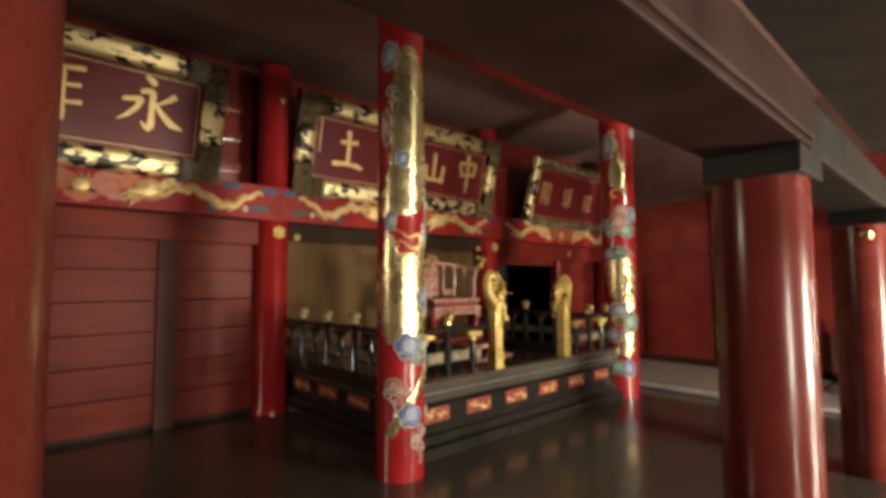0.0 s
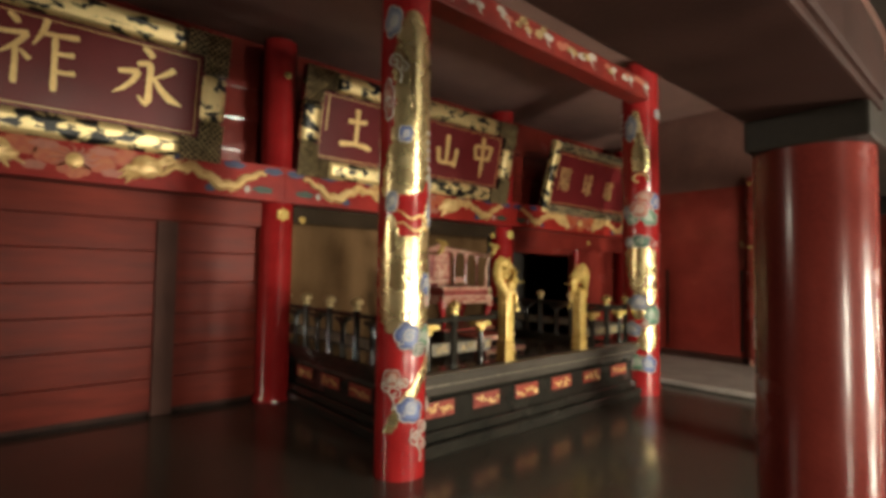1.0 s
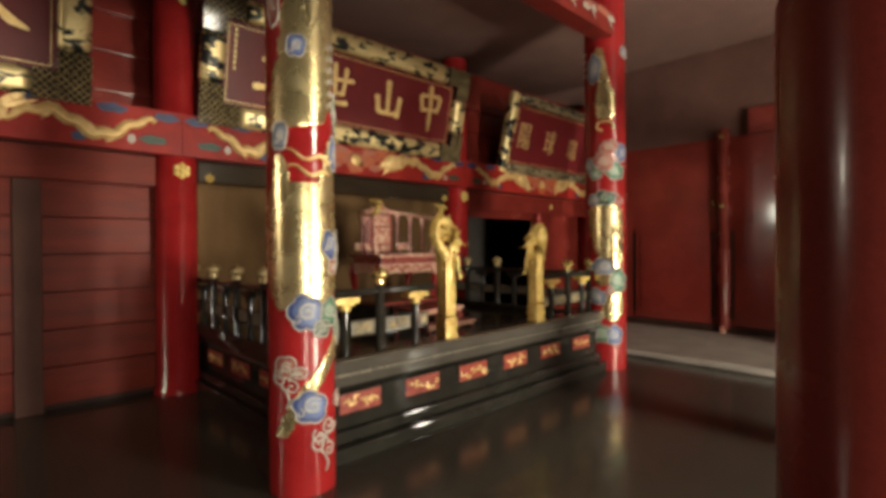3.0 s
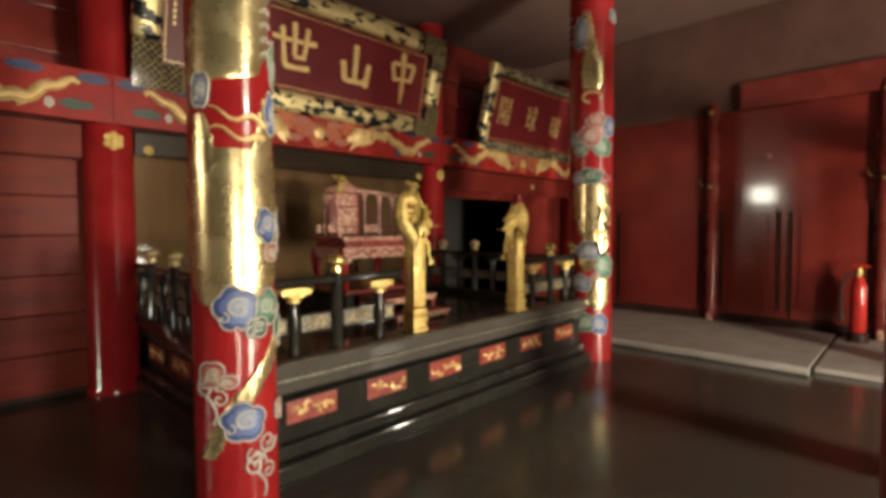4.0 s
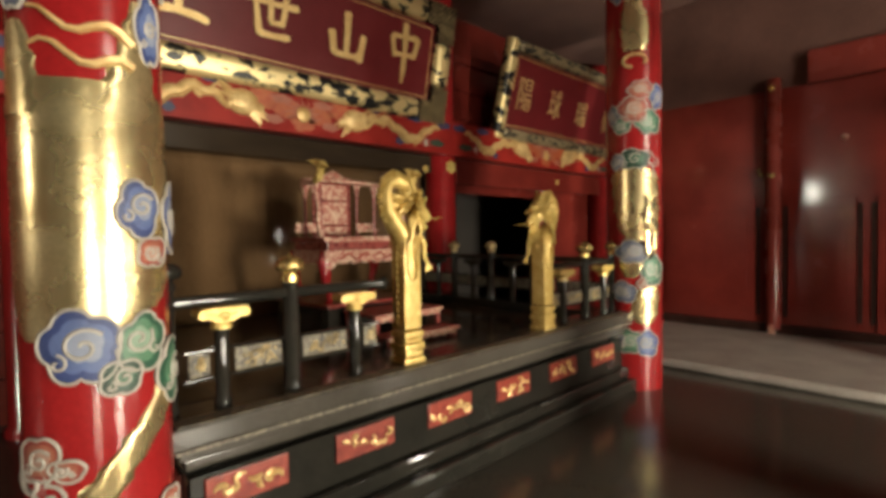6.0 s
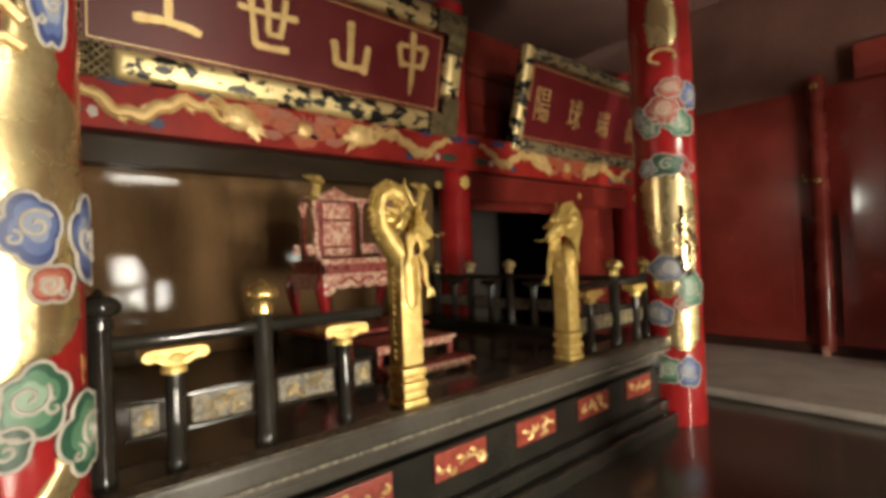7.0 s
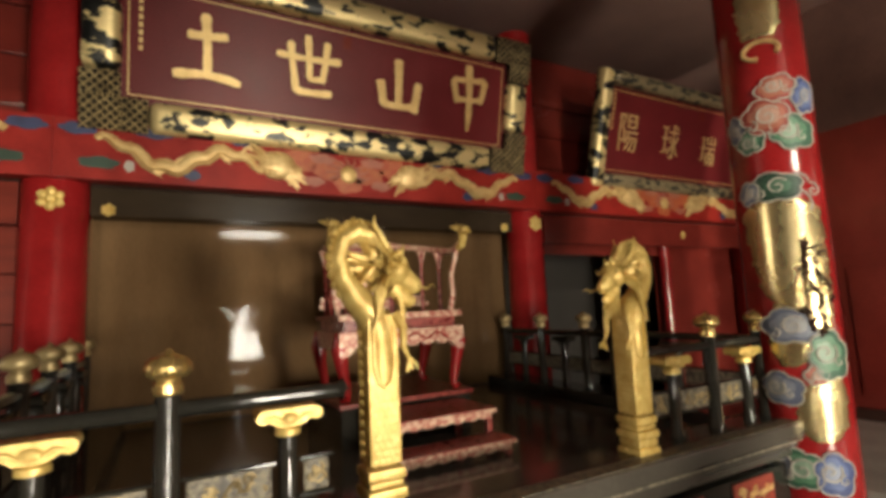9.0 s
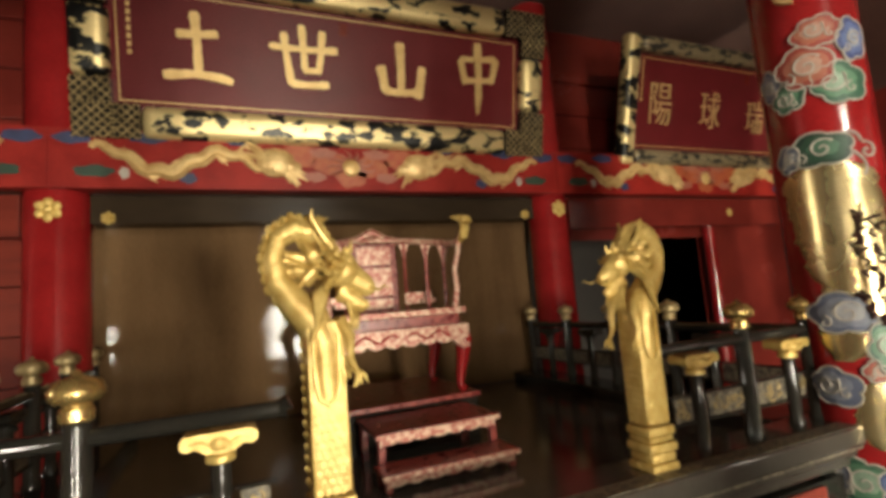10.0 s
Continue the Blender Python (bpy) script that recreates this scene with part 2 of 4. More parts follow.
structure("wall_south", south, RED_WALL, "dark red lacquered wall with bright openings")

# ---- east side: wall with posts and the pale step before it ----
structure("wall_east", box(EAST, EAST + 0.15, -3.99, 4.85, 0, 3.1), RED_WALL, "glossy dark red lacquered panel wall")
# same wall continued, darker in colour to imitate shade near the ceiling
structure("wall_east_upper", box(EAST + 0.01, EAST + 0.15, -3.99, 4.85, 3.101, CEIL), DIM_RED, "upper part of the panel wall, shade put into its red")
structure("baseboard_east", box(EAST - 0.05, EAST - 0.002, -3.9, 4.85, 0.0, 0.2, 0.01), JAMB, "dark timber sill along the foot of the wall")
for y in (-2.6, -0.6, 1.2, 3.1, 4.75):
    thick = 0.085
    post = thing("wall_post", "round red lacquered half post on the wall with pale metal studs", "post", "posts of the east wall")
    part("shaft", lathe([(thick, 0.14), (thick, 3.2), (thick - 0.015, 3.22)], EAST - 0.04, y, 20), OLD_RED, post, smooth=True)
    part("foot", box(EAST - 0.05 - thick, EAST - 0.02, y - 0.03, y + 0.03, 0.08, 0.2, 0.006), INLAY, post, "pale metal foot plate")
    part("stud", ball(EAST - 0.05 - thick, y, 2.04, 0.025, 0.045, 0.035), BRASS, post, "small gold stud")
    part("cap", ball(EAST - 0.04 - thick, y, 3.1, 0.03, 0.045, 0.045), BRASS, post, "small gold cap")
    part("hook", tube([(EAST - 0.01, y + 0.16, 2.16), (EAST - 0.06, y + 0.16, 2.1), (EAST - 0.08, y + 0.11, 2.05), (EAST - 0.1, y + 0.02, 2.04)], 0.011, 8), BRASS, post, "bent brass hook", True)
for y0, y1 in ((-3.9, -2.75), (-2.45, -0.75), (-0.45, 1.05), (1.35, 2.12), (2.3, 2.95), (3.3, 4.5)):
    door = thing("wall_panel", "sunk dark red lacquered panel with raised border", "panel", "panels of the east wall")
    part("border", box(EAST - 0.03, EAST - 0.002, y0, y1, 0.22, 1.74, 0.006), RED_WALL, door)
    part("field", box(EAST - 0.045, EAST - 0.032, y0 + 0.09, y1 - 0.09, 0.34, 1.62, 0.006), RED_WALL, door)
    for y in (y0 - 0.03, y1 + 0.03):
        part("gap_strip", box(EAST - 0.012, EAST - 0.001, y - 0.022, y + 0.022, 0.3, 1.66), JAMB, door, "dark joint beside the panel")
for y in (2.21, -0.6):
    lug = thing("wall_stud", "small pale metal stud on the panel wall", "stud", "studs of the panel wall")
    part("boss", ball(EAST - 0.012, y + 0.2, 2.42, 0.02, 0.035, 0.035), INLAY, lug, smooth=True)
structure("trim_east", box(EAST - 0.1, EAST - 0.003, -3.9, 2.75, 3.08, 3.46, 0.015), OLD_RED, "deep red lacquered tie rail along the wall")
for x0, y0, y1, rise in ((7.42, 1.62, 4.84, 0.03), (7.62, -3.9, 1.6, 0.0)):
    st = thing("low_step", "pale grey covered low step along the wall", "step", "low steps")
    part("body", box(x0 + 0.03, EAST - 0.06, y0 + 0.01, y1 - 0.01, 0.0, 0.045 + rise), JAMB, st)
    part("cover", box(x0 + 0.03, EAST - 0.06, y0, y1, 0.046 + rise, 0.06 + rise, 0.006), PALE, st, "pale grey cloth cover")
    part("edging", tube([(x0 + 0.03, y0 + (y1 - y0) * k / 12, 0.03 + rise / 2 + 0.004 * math.sin(k * 2.1)) for k in range(13)], 0.03 + rise / 2, 10), PALE, st, "rolled pale cloth edge", True)

ext = thing("fire_extinguisher", "glossy red fire extinguisher on a dark stand by the wall", "fire extinguisher", m=pose(9.3, 1.4, 0.06))
part("stand", lathe([(0.11, 0), (0.11, 0.1), (0.095, 0.12)], n=24), JAMB, ext, "dark round stand", True)
part("body", lathe([(0.075, 0.121), (0.085, 0.14), (0.083, 0.66), (0.07, 0.72), (0.045, 0.77), (0.03, 0.79)], n=28), EXT_RED, ext, smooth=True)
part("valve", lathe([(0.034, 0.791), (0.037, 0.8), (0.037, 0.85), (0.025, 0.86), (0.02, 0.9)], n=16), BRASS, ext, "brass valve", True)
part("lever", box(-0.02, 0.02, -0.12, 0.06, 0.9, 0.93, 0.008), EXT_RED, ext, "red squeeze lever")
part("hose", tube([(0.0, 0.045, 0.83), (-0.03, 0.12, 0.8), (-0.05, 0.16, 0.65), (-0.05, 0.165, 0.4), (-0.04, 0.15, 0.25)], [0.014, 0.014, 0.014, 0.016, 0.024], 8), DULL_BLACK, ext, "black rubber hose", True)

# ---- throne front: columns, beams, walls ----


def flower(x, y, z, r, parent=None, name="flower_boss"):
    bm = bmesh.new()
    for k in range(6):
        a = math.pi * k / 3 + 0.5
        ball(x + r * 0.62 * math.cos(a), y, z + r * 0.62 * math.sin(a), r * 0.36, 0.012, r * 0.36, bm, 8)
    ball(x, y - 0.006, z, r * 0.34, 0.02, r * 0.34, bm, 8)
    if parent:
        return part(name, bm, GOLD, parent, "gilded six-petal flower boss", True)
    return tagged(finish(name, bm, GOLD, None, "gilded six-petal flower boss on the lintel", True), category="ornament", group="flower bosses")


for x in (LEFT - 4.08, LEFT, RIGHT, RIGHT + 4.08):
    col = thing("red_column", "round bright red lacquered column of the throne front", "column", "columns of the throne front")
    part("shaft", lathe([(0.225, 0), (0.225, 0.05), (RADIUS, 0.08), (RADIUS, 4.4)], x, ROW_Q, 40), RED, col, smooth=True)
    flower(x, ROW_Q - RADIUS - 0.01, 2.235, 0.085, col)
    part("top_stud", ball(x + 0.02, ROW_Q - RADIUS, 3.95, 0.05, 0.02, 0.05), BRASS, col, "small gold stud")

BEAM_Y0, BEAM_Y1, BEAM_Z0, BEAM_Z1 = 5.93, 6.05, 2.38, 2.80


def dragon_relief(x, flip, parent, y):
    """A gilded dragon in relief, about 1.45 long, head towards the middle."""
    s = -1 if flip else 1
    z0 = 2.585
    pts = [(x + s * (-0.85 + 1.15 * k / 30), y - 0.008, z0 + 0.095 * math.sin(k / 30 * 9.2 + 1.2) * (1 - 0.25 * k / 30) + 0.02 * math.sin(k * 1.3)) for k in range(31)]
    rad = [0.014 + 0.042 * math.sin(math.pi * min(1, 0.08 + k / 34)) for k in range(31)]
    bm = tube(pts, rad, 8, flat=0.5)
    for k in range(3, 29, 2):
        p = pts[k]
        tube([p, (p[0] + s * 0.012, y - 0.01, p[2] + 0.048)], [0.013, 0.003], 5, bm)
    for k, dz in ((8, -1), (12, 1), (20, -1), (24, 1)):
        p = pts[k]
        q = (p[0] + s * 0.06, y - 0.012, p[2] + dz * 0.075)
        tube([p, q, (q[0] + s * 0.05, q[1], q[2] - dz * 0.012)], [0.02, 0.015, 0.006], 6, bm)
        for c in (-0.03, 0, 0.03):
            tube([q, (q[0] + s * 0.04, q[1], q[2] + c)], [0.01, 0.003], 5, bm)
    part("dragon_body", bm, GOLD_PAINT, parent, "gilded dragon in low relief", True)
    belly = tube([(p[0], y - 0.03, p[2] - r * 0.45) for p, r in zip(pts, rad)], [r * 0.3 for r in rad], 6)
    part("dragon_belly", belly, LETTER, parent, "pale gilded belly line", True)
    head = bmesh.new()
    hx, hz = x + s * 0.36, z0 + 0.01
    ball(hx, y - 0.01, hz, 0.15, 0.045, 0.12, head)
    for k in range(9):
        ball(hx - s * (0.02 + 0.035 * (k % 3)), y - 0.035, hz - 0.06 + 0.06 * (k // 3), 0.022, 0.02, 0.022, head, 6)
    ball(hx + s * 0.1, y - 0.012, hz - 0.03, 0.1, 0.03, 0.05, head)
    rnd = random.Random(int(x * 100) + flip)
    for k in range(30):
        a = rnd.uniform(0.4, 5.9)
        r = rnd.uniform(0.18, 0.36)
        tube([(hx - s * 0.02, y - 0.01, hz), (hx - s * (0.02 + r * 0.6 * math.cos(a * 0.5)), y - 0.012, hz + r * 0.36 * math.sin(a)), (hx - s * (0.05 + r * 0.9 * math.cos(a * 0.5)), y - 0.01, hz + r * 0.55 * math.sin(a))], [0.026, 0.02, 0.005], 5, head)
    part("dragon_head", head, GOLD_PAINT, parent, "gilded dragon head with mane", True)


def cloud_patch(x, z, w, h, y, mat, parent, seed):
    rnd = random.Random(seed)
    out = []
    for k in range(28):
        a = 2 * math.pi * k / 28
        r = 0.8 + 0.2 * abs(math.sin(2.5 * a + seed))
        out.append((x + w * r * math.cos(a), z + h * r * math.sin(a) + 0.3 * h * rnd.uniform(-0.2, 0.2)))
    part("painted_cloud", prism(out, y - 0.004, y), mat[1] if isinstance(mat, tuple) else mat, parent)


for i, (x0, x1) in enumerate(((LEFT - 4.08, LEFT), (LEFT, RIGHT), (RIGHT, RIGHT + 4.08))):
    beam = thing("dragon_beam", "red painted beam with gilded dragons in relief", "beam", "dragon beams")
    part("timber", box(x0 + 0.001, x1 - 0.001, BEAM_Y0, BEAM_Y1, BEAM_Z0, BEAM_Z1, 0.002), BEAM_RED, beam)
    mid = (x0 + x1) / 2
    for s in (-1, 1):
        dragon_relief(mid + s * 0.95, s > 0, beam, BEAM_Y0)
        for k, (dx, dz, w, mat) in enumerate(((1.78, -0.09, 0.13, DARK_GREEN), (1.45, 0.16, 0.13, MIDNIGHT), (1.9, 0.14, 0.12, MIDNIGHT), (0.85, 0.17, 0.1, MIDNIGHT), (1.2, -0.13, 0.06, MIDNIGHT), (1.6, -0.1, 0.035, CLOUD_LINE), (0.22, 0.1, 0.12, CLOUD_ROSE), (0.3, -0.1, 0.1, CLOUD_ROSE))):
            cloud_patch(mid + s * dx, 2.59 + dz, w, 0.045, BEAM_Y0, mat, beam, i * 20 + k)
    for k, (dx, dz, w) in enumerate(((-0.16, 0.02, 0.16), (0.17, 0.0, 0.17), (-0.4, 0.08, 0.15), (0.42, 0.07, 0.14), (0.0, -0.08, 0.14))):
        cloud_patch(mid + dx, 2.58 + dz, w, 0.1, BEAM_Y0 + 0.001, FLAME, beam, 300 + k + i)
    sun = ball(mid, BEAM_Y0 - 0.01, 2.57, 0.075, 0.02, 0.075)
    part("pearl", sun, LETTER, beam, "round gilded flaming pearl", True)
    fl = bmesh.new()
    for k in range(9):
        a = -0.3 + k * 0.47
        tube([(mid + 0.07 * math.cos(a), BEAM_Y0 - 0.005, 2.58 + 0.07 * math.sin(a)), (mid + 0.15 * math.cos(a), BEAM_Y0 - 0.007, 2.57 + 0.12 * math.sin(a)), (mid + 0.21 * math.cos(a + 0.2), BEAM_Y0 - 0.005, 2.58 + 0.14 * math.sin(a + 0.2))], [0.02, 0.012, 0.003], 5, fl, 0.5)
    part("flame", fl, CLOUD_ROSE[1], beam, "rose flames round the pearl", True)

# lintels below the beams: dark in the throne bay, red at the sides
structure("lintel_side_west", box(-1.1, LEFT - 0.2, 6.1, 6.22, 2.08, 2.37, 0.006), RED_BOARD, "red lintel below the dragon beam")
structure("lintel_side_east", box(RIGHT + 0.2, 10.7, 6.06, 6.2, 2.05, 2.37, 0.006), RED_WALL, "red lintel below the dragon beam")
structure("lintel_middle", box(LEFT + 0.2, RIGHT - 0.2, 6.1, 6.3, 2.16, 2.37, 0.006), LINTEL, "brown black lacquered lintel above the throne")
for x, y in ((LEFT + 0.31, 6.085), (RIGHT - 0.31, 6.085), (9.3, 6.045)):
    flower(x, y, 2.2, 0.05)

# upper wall, boards and screen
structure("wall_upper", box(-6, 12.9, 6.55, 6.7, 2.37, CEIL), RED_WALL, "dark red lacquered wall behind the plaques")
for z in (3.05, 3.45, 3.85):
    structure("trim_upper", box(-5.9, 12.8, 6.5, 6.548, z, z + 0.12, 0.01), RED_WALL, "dark red lacquered rail on the upper wall")
structure("wall_upper_soffit", box(-6, 12.9, 6.06, 6.55, 2.39, 2.45), CEILING_RED, "dark red soffit above the lintels")
structure("screen", box(LEFT + 0.15, RIGHT - 0.15, 6.36, 6.42, 0.6, 2.39), SCREEN, "brown gold lacquered screen wall behind the throne")
west = box(-6, LEFT - 0.1, 6.3, 6.4, 0, 2.39)
structure("wall_boards_west", west, JAMB, "dark backing of the boarded wall")
for bx0, bx1 in ((-5.9, -1.5), (-1.3, 1.42), (1.62, 2.52)):
    for k in range(6):
        z = 0.06 + 0.34 * k
        board = finish("board", box(bx0, bx1, 6.24, 6.299, z, z + 0.331, 0.006), RED_BOARD)
        tagged(board, "horizontal red lacquered wall board", "board", "boards of the west bay")
structure("trim_post_west", box(1.42, 1.62, 6.2, 6.3, 0, 2.1, 0.01), DIM_RED, "dark timber post between the boards")
# east bay: dark opening, then a red panel
structure("wall_bay_east", box(9.12, 12.9, 6.3, 6.4, 0, 2.39), RED_WALL, "red lacquered wall beside the dark doorway")
jamb = thing("door_post", "rounded red lacquered door post beside a dark doorway", "post")
part("shaft", lathe([(0.07, 0), (0.07, 2.05)], 9.15, 6.25, 20), RED, jamb, smooth=True)
structure("wall_bay_head", box(RIGHT + 0.1, 9.12, 6.3, 6.4, 1.95, 2.39), RED_WALL, "red lacquered head above the dark doorway")

# ---- plaques ----


def letter_mesh(ch, bold, stroke):
    cu = bpy.data.curves.new("glyph", "FONT")
    cu.body, cu.extrude, cu.offset, cu.align_x = ch, 0.012, bold, "CENTER"
    ob = new("glyph", cu)
    bpy.context.view_layer.update()
    me = bpy.data.meshes.new_from_object(ob.evaluated_get(bpy.context.evaluated_depsgraph_get()))
    bpy.data.objects.remove(ob)
    me.materials.clear()
    me.materials.append(stroke)
    return me


# brush strokes of the large characters: x, z and half width along each stroke, in a unit square
STROKES = {
    "土": (((0.2, 0.66, 0.06), (0.5, 0.67, 0.045), (0.8, 0.71, 0.06)), ((0.46, 1.0, 0.07), (0.49, 0.6, 0.05), (0.5, 0.08, 0.06)), ((0.0, 0.05, 0.07), (0.45, 0.1, 0.05), (0.8, 0.07, 0.06), (1.0, 0.02, 0.05))),
    "世": (((0.0, 0.63, 0.05), (0.5, 0.62, 0.04), (1.0, 0.66, 0.06)), ((0.2, 0.86, 0.06), (0.24, 0.5, 0.045), (0.3, 0.06, 0.06)), ((0.29, 0.08, 0.06), (0.55, 0.07, 0.045), (0.86, 0.1, 0.06)), ((0.46, 1.0, 0.06), (0.49, 0.6, 0.045), (0.5, 0.3, 0.05)), ((0.77, 0.94, 0.06), (0.75, 0.6, 0.045), (0.7, 0.26, 0.05)), ((0.48, 0.29, 0.04), (0.73, 0.31, 0.04))),
    "山": (((0.46, 1.0, 0.08), (0.48, 0.6, 0.065), (0.49, 0.12, 0.065)), ((0.04, 0.55, 0.08), (0.1, 0.3, 0.065), (0.14, 0.08, 0.07)), ((0.1, 0.1, 0.06), (0.5, 0.08, 0.05), (0.92, 0.12, 0.06)), ((0.96, 0.6, 0.07), (0.92, 0.3, 0.065), (0.86, 0.0, 0.08))),
    "中": (((0.05, 0.76, 0.06), (0.1, 0.6, 0.055), (0.18, 0.4, 0.06)), ((0.04, 0.77, 0.05), (0.5, 0.78, 0.04), (0.94, 0.82, 0.06)), ((0.95, 0.82, 0.07), (0.88, 0.6, 0.055), (0.82, 0.44, 0.05)), ((0.16, 0.46, 0.05), (0.5, 0.47, 0.04), (0.86, 0.49, 0.05)), ((0.46, 1.03, 0.08), (0.5, 0.6, 0.06), (0.5, 0.2, 0.06), (0.48, -0.04, 0.02))),
    "永": (((0.4, 1.0, 0.03), (0.5, 0.94, 0.06), (0.56, 0.86, 0.05)), ((0.33, 0.7, 0.04), (0.45, 0.74, 0.05), (0.54, 0.74, 0.055)), ((0.53, 0.75, 0.055), (0.52, 0.4, 0.05), (0.52, 0.06, 0.06)), ((0.52, 0.03, 0.055), (0.44, 0.07, 0.035), (0.36, 0.16, 0.012)), ((0.06, 0.52, 0.04), (0.22, 0.55, 0.045), (0.36, 0.58, 0.05)), ((0.36, 0.58, 0.05), (0.28, 0.4, 0.045), (0.14, 0.24, 0.035), (0.0, 0.14, 0.012)), ((0.9, 0.74, 0.06), (0.76, 0.62, 0.04), (0.6, 0.52, 0.015)), ((0.55, 0.56, 0.025), (0.68, 0.36, 0.05), (0.84, 0.2, 0.07), (1.04, 0.12, 0.02))),
    "祚": (((0.14, 0.98, 0.03), (0.22, 0.92, 0.05), (0.26, 0.86, 0.04)), ((0.0, 0.7, 0.035), (0.2, 0.72, 0.035), (0.38, 0.75, 0.045)), ((0.37, 0.74, 0.045), (0.24, 0.56, 0.04), (0.02, 0.38, 0.012)), ((0.23, 0.56, 0.04), (0.23, 0.3, 0.04), (0.22, 0.0, 0.045)), ((0.28, 0.5, 0.02), (0.4, 0.38, 0.045)), ((0.6, 1.02, 0.05), (0.55, 0.82, 0.04), (0.43, 0.6, 0.012)), ((0.54, 0.8, 0.035), (0.75, 0.81, 0.035), (1.0, 0.84, 0.05)), ((0.7, 0.8, 0.045), (0.7, 0.4, 0.04), (0.7, -0.02, 0.05)), ((0.7, 0.55, 0.035), (0.82, 0.55, 0.03), (0.95, 0.57, 0.045)), ((0.7, 0.28, 0.035), (0.82, 0.28, 0.03), (0.97, 0.3, 0.045))),
}


def brush_mesh(ch, w, h, stroke):
    """A raised character of tapered brush strokes, w by h, centred, facing -y."""
    bm = bmesh.new()
    for k, keys in enumerate(STROKES[ch]):
        n = 6 * (len(keys) - 1)
        at = [i * (len(keys) - 1) / n for i in range(n + 1)]
        xs, zs, hw = (np.interp(at, range(len(keys)), [q[c] for q in keys]) for c in range(3))
        for c in range(2):  # ease the bends
            for v in (xs, zs):
                v[1:-1] = (v[:-2] + 2 * v[1:-1] + v[2:]) / 4
        px, pz = (xs - 0.5) * w, (zs - 0.5) * h
        left, right = [], []
        for i in range(n + 1):
            a, b = max(0, i - 1), min(n, i + 1)
            d = Vector((px[b] - px[a], pz[b] - pz[a])).normalized()
            r = hw[i] * 0.54 * (1 + 0.1 * math.sin(2.3 * i + 5 * k)) * (0.7 if i in (0, n) else 1)
            left.append((px[i] - d.y * r, pz[i] + d.x * r))
            right.append((px[i] + d.y * r, pz[i] - d.x * r))
        prism(left + right[::-1], -0.014 - 0.0012 * k, 0.002, bm)
    me = bpy.data.meshes.new("character")
    bmesh.ops.recalc_face_normals(bm, faces=bm.faces)
    bm.to_mesh(me)
    bm.free()
    me.materials.append(stroke)
    return me


def plaque(x0, x1, z0, text, sizes, label, bold=0.02, stroke=LETTER, rail=None, lean=11.5, plain=False):
    """A framed name board, leaning forward from its foot."""
    w, h = x1 - x0, 1.33
    p = thing("name_plaque", label, "plaque", "plaques above the beams", pose((x0 + x1) / 2, 5.99, z0, lean))
    f = 0.17 if plain else 0.24
    part("field", box(-w / 2 + 0.1, w / 2 - 0.1, 0.0, 0.05, 0.1, h - 0.1), PANEL, p, "dark crimson lacquered field")
    g = f if plain else f + 0.17
    for z in (0, h - f):
        part("frame_rail", box(-w / 2 + g + 0.002, w / 2 - g - 0.002, -0.1, 0.06, z, z + f, 0.075), rail or FRAME_GOLD, p, "mottled gold and black rail", True)
    low = 0 if plain else g + 0.002
    for x in (-w / 2, w / 2 - f):
        part("frame_rail", box(x, x + f, -0.098, 0.06, low, h - low, 0.05 if plain else 0.075), FRAME_GOLD, p, "mottled gold and black rail", True)
    for sx in () if plain else (-1, 1):
        for sz in (0, 1):
            pieces = [(-w / 2, -w / 2 + f, 0, f), (-w / 2 + f + 0.001, -w / 2 + g, 0, f), (-w / 2, -w / 2 + f, f + 0.001, g)]
            body, lat = bmesh.new(), bmesh.new()
            for x0, x1, z0, z1 in pieces:
                if sx > 0:
                    x0, x1 = -x1, -x0
                if sz:
                    z0, z1 = h - z1, h - z0
                box(x0, x1, -0.085, 0.06, z0, z1, bm=body)
                mx, mz, hx, hz = (x0 + x1) / 2, (z0 + z1) / 2, (x1 - x0) / 2, (z1 - z0) / 2
                for k in range(-9, 10):
                    for d in (-1, 1):
                        o = k * 0.062
                        lo, hi = max(-hx, o - hz), min(hx, o + hz)
                        if hi - lo > 0.015:
                            tube([(mx + lo, -0.087, mz + d * (lo - o)), (mx + hi, -0.087, mz + d * (hi - o))], 0.0065, 4, lat)
            cn = part("corner", body, BLACK, p, "black corner with gold lattice")
            part("lattice", lat, rail or TARNISHED, cn, "tarnished gold lattice")
    for a in ((-w / 2 + f + 0.035, w / 2 - f - 0.035, f + 0.034, f + 0.042), (-w / 2 + f + 0.035, w / 2 - f - 0.035, h - f - 0.042, h - f - 0.034), (-w / 2 + f + 0.034, -w / 2 + f + 0.042, f + 0.043, h - f - 0.046), (w / 2 - f - 0.042, w / 2 - f - 0.034, f + 0.043, h - f - 0.046)):
        part("gold_line", box(a[0], a[1], -0.004, 0.002, a[2], a[3]), LETTER, p)
    for k, ch in enumerate(text):
        if ch == " ":
            continue
        at, sx, sz, up = sizes[k]
        if ch in STROKES:
            ob = new("character", brush_mesh(ch, sx, sz, stroke))
            ob.parent = p
            ob.matrix_local = pose(-w / 2 + f + (w - 2 * f) * at, -0.001, h / 2 + up)
            tagged(ob, "raised gilded brush-written character")
            continue
        ob = new("character", letter_mesh(ch, bold, stroke))
        ob.parent = p
        ob.matrix_local = pose(-w / 2 + f + (w - 2 * f) * at, -0.006, h / 2 - 0.37 * sz + up, 90) @ Matrix.Diagonal((sx, sz, 1, 1))
        tagged(ob, "raised gilded character")
